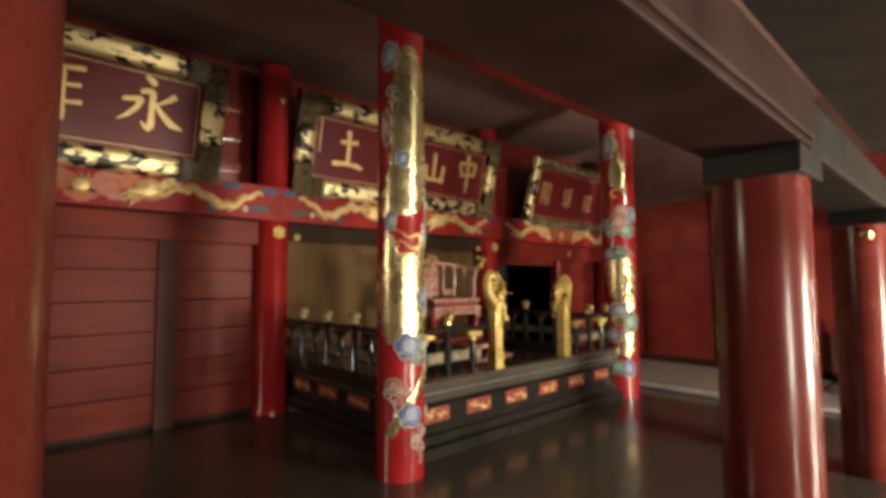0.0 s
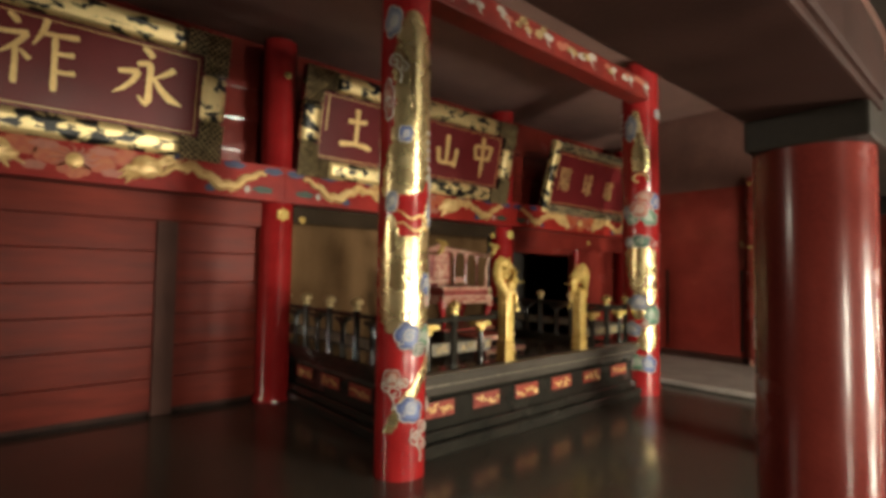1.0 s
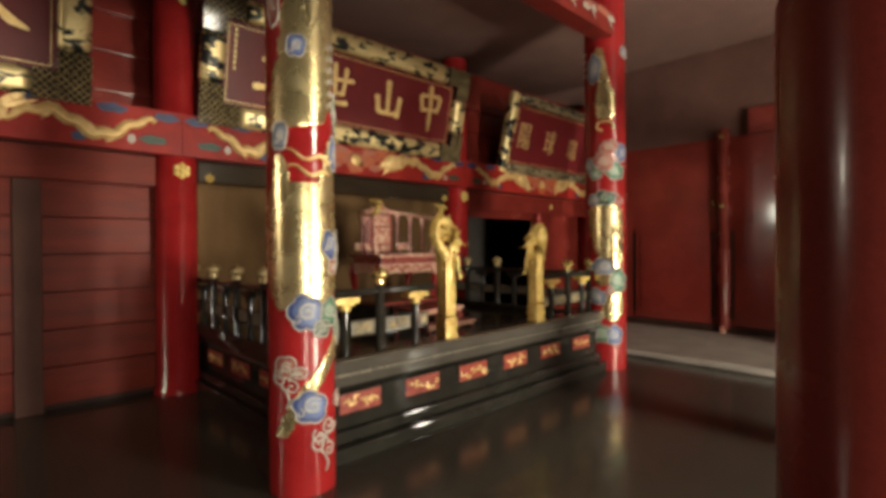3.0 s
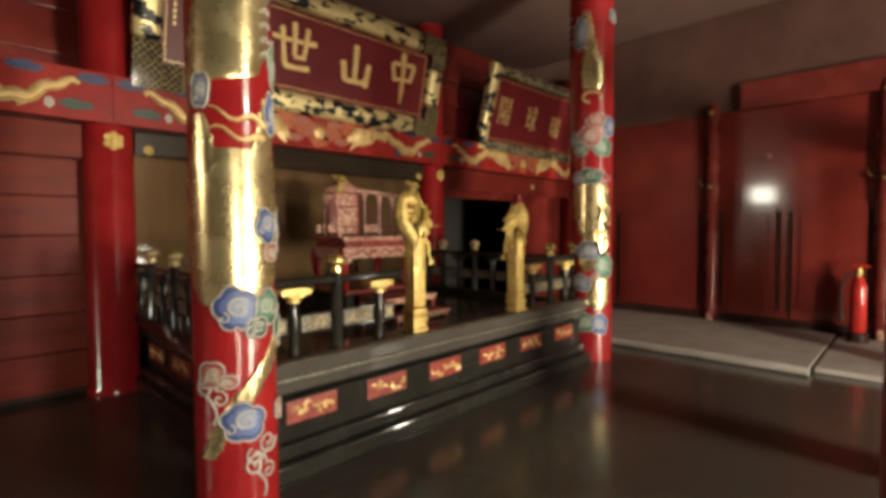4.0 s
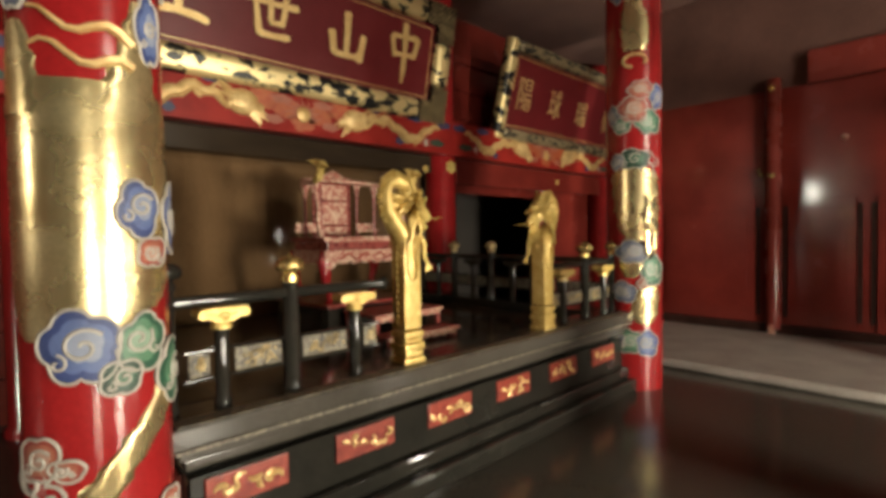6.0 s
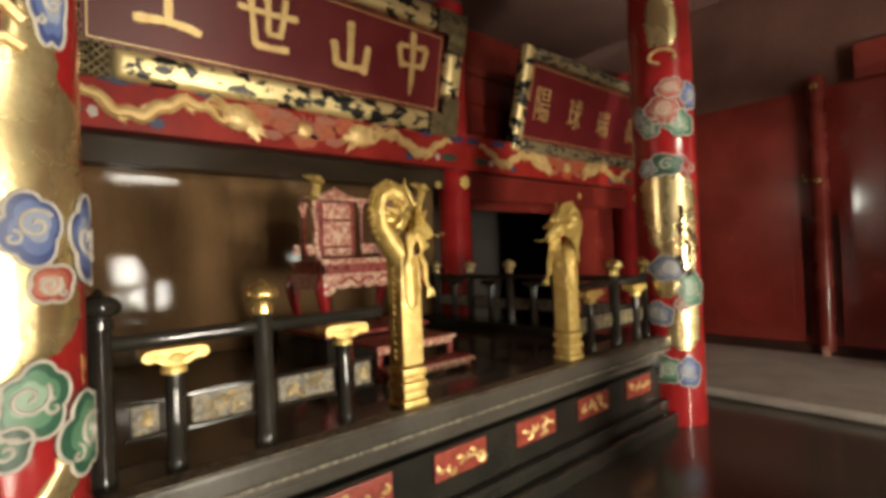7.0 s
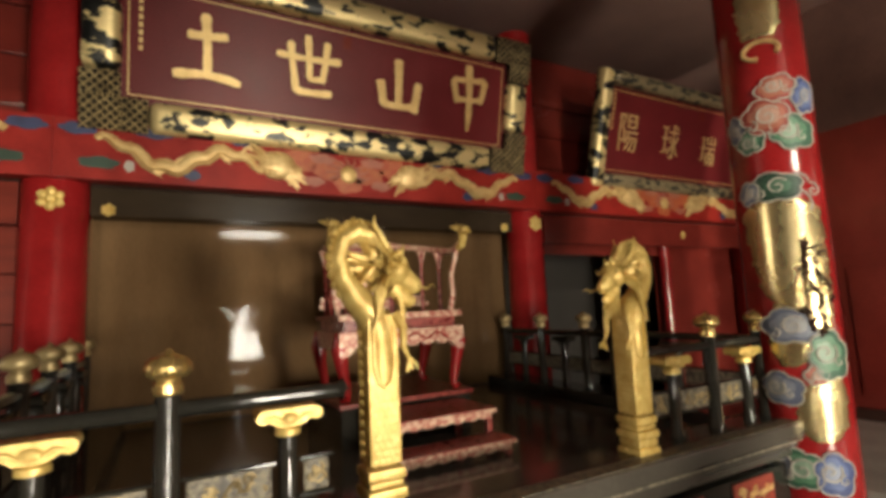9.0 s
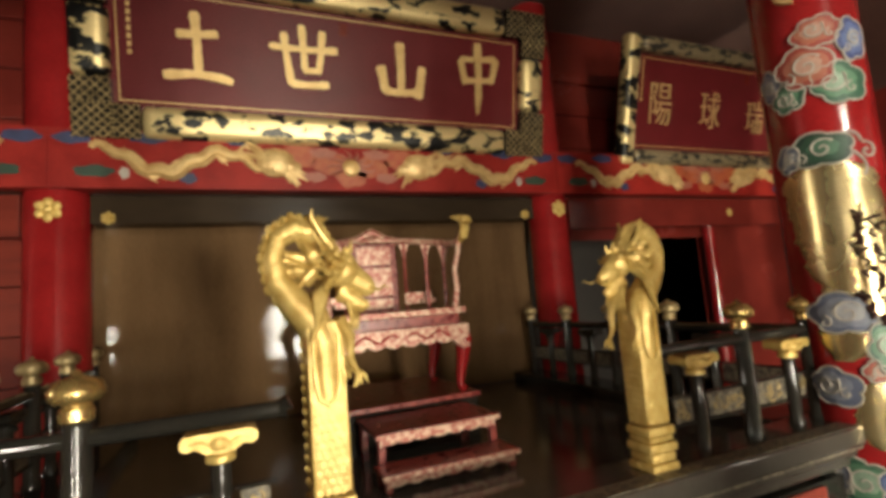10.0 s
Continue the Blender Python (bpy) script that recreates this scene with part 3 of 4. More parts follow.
    # a column of small unreadable writing, and a seal
    for k in range(8):
        part("small_writing", box(-w / 2 + f + 0.1, -w / 2 + f + 0.125, -0.003, 0.002, h - f - 0.1 - 0.055 * k, h - f - 0.065 - 0.055 * k), LETTER, p)
    part("seal", box(-0.05, 0.02, -0.003, 0.002, h - f - 0.17, h - f - 0.07), RED_BOARD, p)
    return p


plaque(2.84, 6.62, 2.75, "土世山中", ((0.167, 0.47, 0.5, 0.04), (0.4, 0.53, 0.5, 0.045), (0.647, 0.41, 0.46, 0.03), (0.872, 0.4, 0.6, 0.03)), "crimson lacquered name plaque with four gilded characters")
plaque(-1.83, 1.95, 2.75, "  祚永", ((0, 0, 0, 0), (0, 0, 0, 0), (0.59, 0.58, 0.6, 0.08), (0.85, 0.58, 0.56, 0.08)), "crimson lacquered name plaque in mottled gold frame", 0.006)
# top and bottom rails here carry their shade in the colour
plaque(7.6, 11.4, 2.72, "陽球瑞輯", ((0.11, 0.36, 0.5, 0.0), (0.33, 0.33, 0.46, -0.02), (0.55, 0.33, 0.42, -0.05), (0.8, 0.36, 0.44, -0.05)), "crimson lacquered name plaque with small gilded characters", -0.009, GOLD_PAINT, FRAME_SHADED, 15, True)

# ---- near row of columns and its tie beam ----
for x in (-0.144, LEFT - 0.02, 5.5, 8.3):
    col = thing("lacquered_column", "round dark red lacquered hall column", "column", "hall columns")
    part("shaft", lathe([(RADIUS, 0.0), (RADIUS, 2.06)], x, ROW_R, 40), OLD_RED, col, smooth=True)
    part("bearing_block", box(x - 0.205, x + 0.205, ROW_R - 0.215, ROW_R + 0.175, 2.061, 2.184, 0.012), DULL_BLACK, col, "black bearing block under the beam")
    if x == 5.5:
        part("stud", ball(x - 0.19, ROW_R - 0.06, 1.98, 0.02, 0.05, 0.05), BRASS, col, "small gold stud")
for y in (-1.9,):
    for x in (-0.16, LEFT - 0.02, 8.3):
        col = thing("lacquered_column", "round dark red lacquered hall column", "column", "hall columns")
        part("shaft", lathe([(RADIUS, 0.0), (RADIUS, 2.459)], x, y, 40), OLD_RED, col, smooth=True)
structure("beam_east", box(LEFT + 0.001, EAST - 0.08, ROW_R - 0.2, ROW_R + 0.17, 2.185, 2.458, 0.02), DULL_BLACK, "dark tie beam between hall columns")
structure("beam_soffit", box(-5.9, LEFT, ROW_R - 0.22, ROW_R + 0.18, 2.185, 2.22, 0.01), JAMB, "dark underside board of the tie beam")
structure("beam_tie", box(-5.9, LEFT, ROW_R - 0.23, ROW_R + 0.17, 2.221, 2.458, 0.02), JAMB, "dark red lacquered tie beam between hall columns")

# ---- painted dragon columns ----


class Drum:
    """Thin painted or gilded shapes laid round a column."""

    def __init__(self, cx, cy, r):
        self.cx, self.cy, self.r, self.layer = cx, cy, r, 0

    def at(self, deg, z, lift):
        a = radians(deg)
        return (self.cx + (self.r + lift) * math.cos(a), self.cy + (self.r + lift) * math.sin(a), z)

    def patch(self, outline, lift, thick=0.003):
        """outline: (metres round, metres up) from a centre already in degrees and z."""
        bm = bmesh.new()
        top = [bm.verts.new(self.at(d, z, lift)) for d, z in outline]
        n = len(top)
        cd, cz = sum(d for d, z in outline) / n, sum(z for d, z in outline) / n
        rings = [top]
        for f in (0.66, 0.33):
            rings.append([bm.verts.new(self.at(cd + (d - cd) * f, cz + (z - cz) * f, lift)) for d, z in outline])
        for a, b in zip(rings, rings[1:]):
            for i in range(n):
                bm.faces.new((a[i], a[(i + 1) % n], b[(i + 1) % n], b[i]))
        mid = bm.verts.new(self.at(cd, cz, lift))
        for i in range(n):
            bm.faces.new((rings[-1][i], rings[-1][(i + 1) % n], mid))
        low = [bm.verts.new(self.at(d, z, lift - thick - 0.002)) for d, z in outline]
        for i in range(n):
            bm.faces.new((top[(i + 1) % n], top[i], low[i], low[(i + 1) % n]))
        return bm

    def line(self, pts, width, lift, bm=None):
        return tube([self.at(d, z, lift) for d, z in pts], width, 6, bm)


def lobes(deg, z, w, h, r, count=5, seed=0):
    """The scalloped outline of a cloud, in degrees and z."""
    k = 180 / math.pi / r
    out = []
    for i in range(44):
        a = 2 * math.pi * i / 44
        s = 0.74 + 0.2 * abs(math.sin(count * a / 2 + seed)) ** 0.7 + 0.1 * math.sin(a + 2.4 * seed) + 0.06 * math.sin(2 * a + 5 * seed)
        out.append((deg + k * w * s * math.cos(a), z + h * s * math.sin(a)))
    return out


def curl(deg, z, size, r, turns=1.6, spin=1, start=0.0):
    k = 180 / math.pi / r
    return [(deg + k * size * (1 - i / 30) * math.cos(start + spin * turns * 2 * math.pi * i / 30), z + size * (1 - i / 30) * math.sin(start + spin * turns * 2 * math.pi * i / 30)) for i in range(28)]


def cloud(drum, parent, deg, z, w, h, tones, seed=0, spin=1, count=5):
    """A scalloped cloud that pales in steps towards a curl, with a thin pale outline."""
    out = lobes(deg, z, w, h, drum.r, count, seed)
    drum.layer = (drum.layer + 1) % 5
    lift = 0.0095 + 0.0011 * drum.layer
    c = part("cloud", drum.patch(out, lift, lift), tones[0], parent, "painted cloud")
    size = min(w, h)
    k = 180 / math.pi / drum.r
    cd, cz = deg + k * 0.16 * w * spin, z + 0.06 * h
    for step, f in ((1, 0.74), (2, 0.46)):
        part("inner_tone", drum.patch(lobes(deg + (cd - deg) * step / 2, z + (cz - z) * step / 2, w * f, h * f, drum.r, count, seed), lift + 0.0005 * step), tones[step], c)
    edge = drum.line(out + out[:1], 0.0056, lift - 0.0015)
    drum.line(curl(cd, cz, size * 0.52, drum.r, 1.5, spin, 0.6), 0.0054, lift + 0.0022, edge)
    drum.line(curl(deg - k * 0.42 * w * spin, z - 0.3 * h, size * 0.26, drum.r, 1.1, -spin, 1.5), 0.0046, lift + 0.0018, edge)
    part("outline", edge, CLOUD_LINE, c, "pale cloud outline", True)


def tail(drum, parent, deg, z, seed=0, spin=1):
    """A loose pale cloud wisp."""
    bm = drum.line(curl(deg, z, 0.06, drum.r, 1.7, spin), 0.007, 0.005)
    drum.line(curl(deg + 20 * spin, z - 0.05, 0.045, drum.r, 1.4, -spin, 2.0), 0.006, 0.005, bm)
    drum.line([(deg + 16 * spin * math.sin(i / 3), z - 0.03 - 0.02 * i) for i in range(8)], 0.007, 0.005, bm)
    part("cloud_wisp", bm, CLOUD_LINE, parent, "pale painted cloud wisp", True)


def dragon_band(drum, parent, keys, lift=0.009):
    """The gilded body wound round the column. keys: z, middle angle, half width in degrees."""
    bm = bmesh.new()
    zs = [k[0] for k in keys]
    rows = []
    n = max(8, int((zs[-1] - zs[0]) / 0.025))
    for i in range(n + 1):
        z = zs[0] + (zs[-1] - zs[0]) * i / n
        mid = float(np.interp(z, zs, [k[1] for k in keys]))
        half = float(np.interp(z, zs, [k[2] for k in keys])) * (1 + 0.05 * math.sin(z * 41)) + 2.5 * math.sin(z * 97)
        row = []
        for j in range(17):
            u = -1 + j / 8
            row.append(bm.verts.new(drum.at(mid + half * u, z, lift * max(0, 1 - abs(u) ** 6) - 0.002)))
        rows.append(row)
    for a, b in zip(rows, rows[1:]):
        for j in range(16):
            bm.faces.new((a[j], a[j + 1], b[j + 1], b[j]))
    part("dragon_body", bm, SCALE_GOLD, parent, "gilded dragon body wound round the column", True)


def claws(drum, parent, deg, z, spin=1):
    bm = bmesh.new()
    for k in range(2):
        drum.line([(deg + spin * (-42 + 9 * i), z + 0.085 * k + 0.022 * math.sin(1.1 * i + k) - 0.006 * i) for i in range(9)], [0.005 + 0.0016 * i for i in range(9)], 0.008, bm)
    part("claw", bm, GOLD_PAINT, parent, "gilded claws", True)


def fins(drum, parent, deg, z0, z1, step=0.07):
    bm = bmesh.new()
    z = z0
    while z < z1:
        drum.line([(deg, z), (deg + 9, z + 0.03), (deg + 20, z + 0.015)], 0.009, 0.008, bm)
        z += step
    part("fin", bm, CLOUD_LINE, parent, "pale dragon fins", True)


def painted_column(cx, cy, label, r=RADIUS):
    col = thing("dragon_column", label, "column", "painted dragon columns")
    part("shaft", lathe([(r, 0), (r, 4.4)], cx, cy, 48), RED, col, smooth=True)
    return col, Drum(cx, cy, r)


P1 = (2.63, 3.39)
col, d = painted_column(*P1, "red painted column wound by a gilded dragon among clouds")
dragon_band(d, col, [(0.36, 205, 14), (0.5, 229, 17), (0.68, 266, 18), (0.85, 310, 18), (1.0, 340, 16)], 0.012)
dragon_band(d, col, [(1.1, 236, 34), (1.2, 252, 80), (1.45, 256, 96), (1.7, 258, 97), (1.8, 258, 94), (1.84, 254, 66)])
dragon_band(d, col, [(1.78, 290, 30), (1.9, 296, 20), (2.02, 300, 13), (2.1, 302, 8)], 0.011)
dragon_band(d, col, [(1.74, 204, 26), (1.84, 206, 20), (1.94, 206, 14), (2.0, 205, 8)], 0.013)
dragon_band(d, col, [(2.14, 196, 12), (2.18, 226, 56), (2.28, 240, 66), (2.42, 250, 66), (2.6, 262, 60), (2.9, 268, 58), (3.2, 262, 62), (3.45, 258, 40), (3.6, 252, 12)])
dragon_band(d, col, [(2.75, 262, 6), (2.9, 264, 20), (3.1, 264, 22), (3.3, 264, 17), (3.5, 262, 6)], 0.022)
cloud(d, col, 246, 1.075, 0.105, 0.125, CLOUD_BLUE, 0.4, 1)
cloud(d, col, 293, 1.08, 0.085, 0.095, CLOUD_GREEN, 1.1, -1)
cloud(d, col, 275, 0.975, 0.058, 0.06, CLOUD_DARK, 0.2, 1, 4)
cloud(d, col, 292, 1.48, 0.075, 0.09, CLOUD_BLUE, 0.9, 1, 4)
cloud(d, col, 306, 1.34, 0.06, 0.055, CLOUD_ROSE, 0.2, -1, 4)
cloud(d, col, 214, 0.76, 0.07, 0.075, CLOUD_ROSE, 0.1, 1, 4)
cloud(d, col, 236, 0.735, 0.05, 0.035, CLOUD_ROSE, 0.6, -1, 3)
tail(d, col, 205, 0.70, 2)
cloud(d, col, 252, 0.53, 0.115, 0.105, CLOUD_BLUE, 0.7, 1, 5)
cloud(d, col, 318, 0.53, 0.06, 0.06, CLOUD_ROSE, 0.5, -1, 4)
tail(d, col, 290, 0.40, 3, -1)
tail(d, col, 270, 0.30, 4)
cloud(d, col, 308, 2.02, 0.05, 0.13, CLOUD_BLUE, 0.3, 1, 5)
cloud(d, col, 236, 2.62, 0.06, 0.08, CLOUD_BLUE, 0.2, 1, 4)
cloud(d, col, 208, 2.1, 0.05, 0.10, CLOUD_ASH, 0.2, 1, 4)
cloud(d, col, 332, 0.95, 0.10, 0.12, CLOUD_GREEN, 0.2, 1, 5)
cloud(d, col, 340, 1.45, 0.09, 0.13, CLOUD_BLUE, 0.6, -1, 5)
cloud(d, col, 325, 2.28, 0.08, 0.14, CLOUD_GREEN, 0.6, -1, 5)
cloud(d, col, 196, 2.9, 0.05, 0.18, CLOUD_ROSE, 0.6, -1, 6)
cloud(d, col, 204, 3.5, 0.08, 0.14, CLOUD_ASH, 0.1, 1, 5)
claws(d, col, 262, 1.93)
tail(d, col, 210, 3.2, 5)
fins(d, col, 290, 2.3, 2.7)

P2 = (6.70, 3.535)
col, d = painted_column(*P2, "red painted column wound by a gilded dragon among clouds", 0.235)
dragon_band(d, col, [(0.98, 196, 8), (1.04, 206, 30), (1.12, 214, 40), (1.2, 220, 42)], 0.01)
dragon_band(d, col, [(0.58, 226, 14), (0.66, 228, 34), (0.78, 232, 36), (0.88, 238, 28), (0.96, 244, 10)])
dragon_band(d, col, [(1.16, 236, 18), (1.26, 226, 36), (1.45, 218, 50), (1.7, 212, 56), (1.86, 208, 58), (1.93, 206, 30)])
dragon_band(d, col, [(1.2, 240, 18), (1.35, 240, 20), (1.55, 240, 17), (1.72, 238, 6)], 0.016)
dragon_band(d, col, [(2.92, 206, 20), (3.0, 210, 30), (3.2, 208, 30), (3.3, 206, 20), (3.5, 200, 14), (3.75, 192, 10)])
ring = d.line([(208 + 22 * math.cos(a * 0.3), 2.84 + 0.055 * math.sin(a * 0.3)) for a in range(-2, 16)], 0.014, 0.008)
part("claw", ring, GOLD_PAINT, col, "gilded claw", True)
cloud(d, col, 192, 0.42, 0.12, 0.125, CLOUD_GREEN, 0.3, 1)
cloud(d, col, 230, 0.42, 0.115, 0.12, CLOUD_BLUE, 0.9, -1)
cloud(d, col, 166, 0.44, 0.08, 0.09, CLOUD_ASH, 0.5, 1)
cloud(d, col, 242, 1.05, 0.125, 0.14, CLOUD_GREEN, 0.9, -1, 6)
cloud(d, col, 200, 1.2, 0.15, 0.115, CLOUD_ASH, 0.3, 1, 5)
cloud(d, col, 224, 0.93, 0.06, 0.06, CLOUD_ROSE, 0.3, 1, 5)
cloud(d, col, 182, 0.86, 0.12, 0.1, CLOUD_ASH, 0.7, -1, 5)
cloud(d, col, 202, 2.0, 0.145, 0.1, CLOUD_DARK, 0.4, 1, 5)
cloud(d, col, 172, 1.98, 0.06, 0.08, CLOUD_ASH, 0.1, 1, 5)
cloud(d, col, 162, 2.39, 0.07, 0.1, CLOUD_ASH, 0.6, -1, 5)
cloud(d, col, 255, 2.52, 0.08, 0.13, CLOUD_BLUE, 0.2, 1, 5)
cloud(d, col, 232, 2.32, 0.135, 0.115, CLOUD_GREEN, 0.7, -1, 6)
cloud(d, col, 182, 2.29, 0.08, 0.085, CLOUD_GREEN, 0.2, -1, 5)
cloud(d, col, 201, 2.42, 0.13, 0.125, CLOUD_ROSE, 0.5, 1, 5)
cloud(d, col, 221, 2.6, 0.115, 0.09, CLOUD_ROSE, 1.3, -1, 6)
tail(d, col, 232, 2.02, 3, 1)
cloud(d, col, 176, 3.5, 0.09, 0.2, CLOUD_ASH, 0.2, 1, 6)
marks = bmesh.new()
rnd = random.Random(11)
for k in range(32):
    a, z = rnd.uniform(222, 252), 1.14 + 0.0165 * k
    d.line([(a, z), (a + rnd.uniform(-7, 7), z + 0.02), (a + rnd.uniform(-9, 9), z + 0.035)], 0.0085, 0.018, marks)
part("scale_mark", marks, JAMB, col, "dark painted scale marks", True)
fins(d, col, 128, 3.46, 3.8, 0.085)
cloud(d, col, 268, 3.7, 0.07, 0.08, CLOUD_ASH, 0.4, 1, 4)

# painted beam that joins the two dragon columns
pb = thing("painted_beam", "red painted beam with pale clouds between dragon columns", "beam")
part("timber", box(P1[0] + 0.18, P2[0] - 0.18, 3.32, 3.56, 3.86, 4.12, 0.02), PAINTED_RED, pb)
rnd = random.Random(5)
x = 2.95
while x < 6.45:
    w = rnd.uniform(0.09, 0.17)
    for k in range(3):
        cloud_patch(x + w * (k - 1) * 0.6, 4.04 + rnd.uniform(-0.05, 0.04), w * rnd.uniform(0.45, 0.7), rnd.uniform(0.03, 0.05), 3.319 - 0.0015 * k, rnd.choice((CLOUD_LINE, CLOUD_LINE, TARNISHED, CLOUD_ROSE)), pb, int(x * 100) + k)
    part("wisp", tube([(x + w * (0.3 + 0.12 * i), 3.314, 4.0 - 0.018 * i + 0.012 * math.sin(1.7 * i)) for i in range(6)], [0.012 - 0.0016 * i for i in range(6)], 6), CLOUD_LINE, pb, "pale trailing wisp", True)
    x += w * 2 + rnd.uniform(0.05, 0.2)

# ---- dais ----
DX0, DX1, DY0, DY1 = 2.84, 6.60, 3.44, 6.3
dais = thing("throne_dais", "black lacquered throne dais with gilded red panels", "dais")
part("deck", box(DX0 + 0.1, DX1 - 0.1, DY0 + 0.25, DY1, 0.45, 0.60), DECK_BLACK, dais)
part("body", box(DX0 + 0.09, DX1 - 0.09, DY0 + 0.1, DY1 - 0.002, 0.2, 0.449), BLACK, dais)
part("plinth", box(DX0 - 0.02, DX1 + 0.02, DY0 - 0.02, DY1 - 0.001, 0.0, 0.11, 0.02), BLACK, dais)
part("plinth_step", box(DX0 + 0.03, DX1 - 0.03, DY0 + 0.04, DY1 - 0.001, 0.111, 0.2, 0.02), BLACK, dais)
for z0, z1, o in ((0.6, 0.685, 0.0), (0.545, 0.599, 0.035), (0.495, 0.544, 0.065)):
    part("front_ledge", box(DX0 + o, DX1 - o, DY0 + o, DY0 + 0.3, z0, z1, 0.012), DECK_BLACK, dais, "black lacquered moulded ledge")
    for sx in (DX0 + o, DX1 - 0.3):
        part("side_ledge", box(sx, sx + 0.3 - o, DY0 + 0.301, DY1 - 0.001, z0, z1, 0.012), BLACK, dais, "black lacquered moulded ledge")
part("ledge_inlay", box(DX0 + 0.03, DX1 - 0.03, DY0 + 0.015, DY0 + 0.1, 0.684, 0.6885), PEARL_BAND, dais, "worn mottled inlay along the ledge")
part("ledge_line", box(DX0 + 0.02, DX1 - 0.02, DY0 + 0.012, DY0 + 0.03, 0.585, 0.597), PEARL_BAND, dais)


def gilt_panel(m, w, parent):
    """A red panel with gilded scrolls, facing -y."""
    p = part("gilt_panel", box(-w / 2, w / 2, -0.014, 0.0, 0, 0.135, 0.006), GILT_RED, parent, "red panel with gilded scrolls")
    p.matrix_local = m
    rnd = random.Random(int(1000 * (m.translation.x + 3 * m.translation.y)))
    for s in (-1, 1):
        for k in range(4):
            cx, cz, r = s * w * (0.08 + 0.09 * k + rnd.uniform(-0.03, 0.03)), rnd.uniform(0.04, 0.095), rnd.uniform(0.02, 0.038)
            a0, turn = rnd.uniform(0, 6.28), rnd.choice((-1, 1)) * rnd.uniform(2.2, 4.2)
            bm = tube([(cx + r * (1 - 0.06 * i) * math.cos(a0 + turn * i / 8), -0.016, cz + 0.8 * r * (1 - 0.06 * i) * math.sin(a0 + turn * i / 8)) for i in range(9)], [0.003 + 0.011 * math.sin(math.pi * (i + 0.5) / 9) for i in range(9)], 5)
            part("scroll", bm, GOLD_PAINT, p, "gilded scroll", True)


for k in range(6):
    gilt_panel(pose(3.155 + 0.592 * k, DY0 + 0.098, 0.3), 0.35, dais)
for k in range(4):
    gilt_panel(pose(DX0 + 0.088, 3.85 + 0.62 * k, 0.3, 0, 0, -90), 0.42, dais)

# ---- railing of the dais ----
RY, RX0, RX1 = 3.64, 2.885, 6.50
LED = 0.685


def tall_post(x, y, tip=BRASS):
    p = thing("railing_post", "black lacquered corner post with dark onion finial" if tip == BLACK else "black lacquered railing post with gilded onion finial", "railing post", "tall railing posts", pose(x, y, LED))
    part("shaft", lathe([(0.042, 0), (0.042, 0.02), (0.037, 0.03), (0.037, 0.48), (0.035, 0.49)], n=20), BLACK, p, smooth=True)
    part("finial", lathe([(0.036, 0.488), (0.043, 0.495), (0.042, 0.523), (0.034, 0.528), (0.035, 0.536), (0.054, 0.542), (0.067, 0.556), (0.068, 0.574), (0.06, 0.59), (0.044, 0.602), (0.022, 0.609), (0.012, 0.615), (0.008, 0.624), (0.002, 0.627)], n=24), tip, p, "dark onion finial" if tip == BLACK else "gilded onion finial", True)
    return p


def short_post(x, y, side=False):
    p = thing("railing_strut", "black lacquered railing strut with black lotus capital" if side else "black lacquered railing strut with gilded lotus capital", "railing post", "short railing struts", pose(x, y, LED, 0, 0, 90 if side else 0))
    leaf = BLACK if side else GOLD
    part("shaft", lathe([(0.036, 0), (0.036, 0.02), (0.029, 0.03), (0.029, 0.322)], n=18), BLACK, p, smooth=True)
    cap = bmesh.new()
    lathe([(0.036, 0.318), (0.043, 0.322), (0.043, 0.34), (0.034, 0.346), (0.036, 0.362)], bm=cap, n=18)
    out = [(-0.036, 0.352), (-0.06, 0.368), (-0.085, 0.375), (-0.094, 0.39), (-0.09, 0.405), (-0.075, 0.41), (0.075, 0.41), (0.09, 0.405), (0.094, 0.39), (0.085, 0.375), (0.06, 0.368), (0.036, 0.352)]
    prism(out, -0.044, 0.044, cap)
    for s in (-1, 1):
        tube([(s * 0.084, -0.048, 0.388), (s * 0.084, 0.048, 0.388)], 0.021, 12, cap)
        tube([(s * 0.02, -0.046, 0.366), (s * 0.05, -0.046, 0.384), (s * 0.08, -0.046, 0.382)], [0.006, 0.009, 0.006], 6, cap)
    ball(0, -0.042, 0.376, 0.03, 0.012, 0.02, cap, 8)
    part("capital", cap, leaf, p, "black lotus capital" if side else "gilded lotus capital", True)
    return p


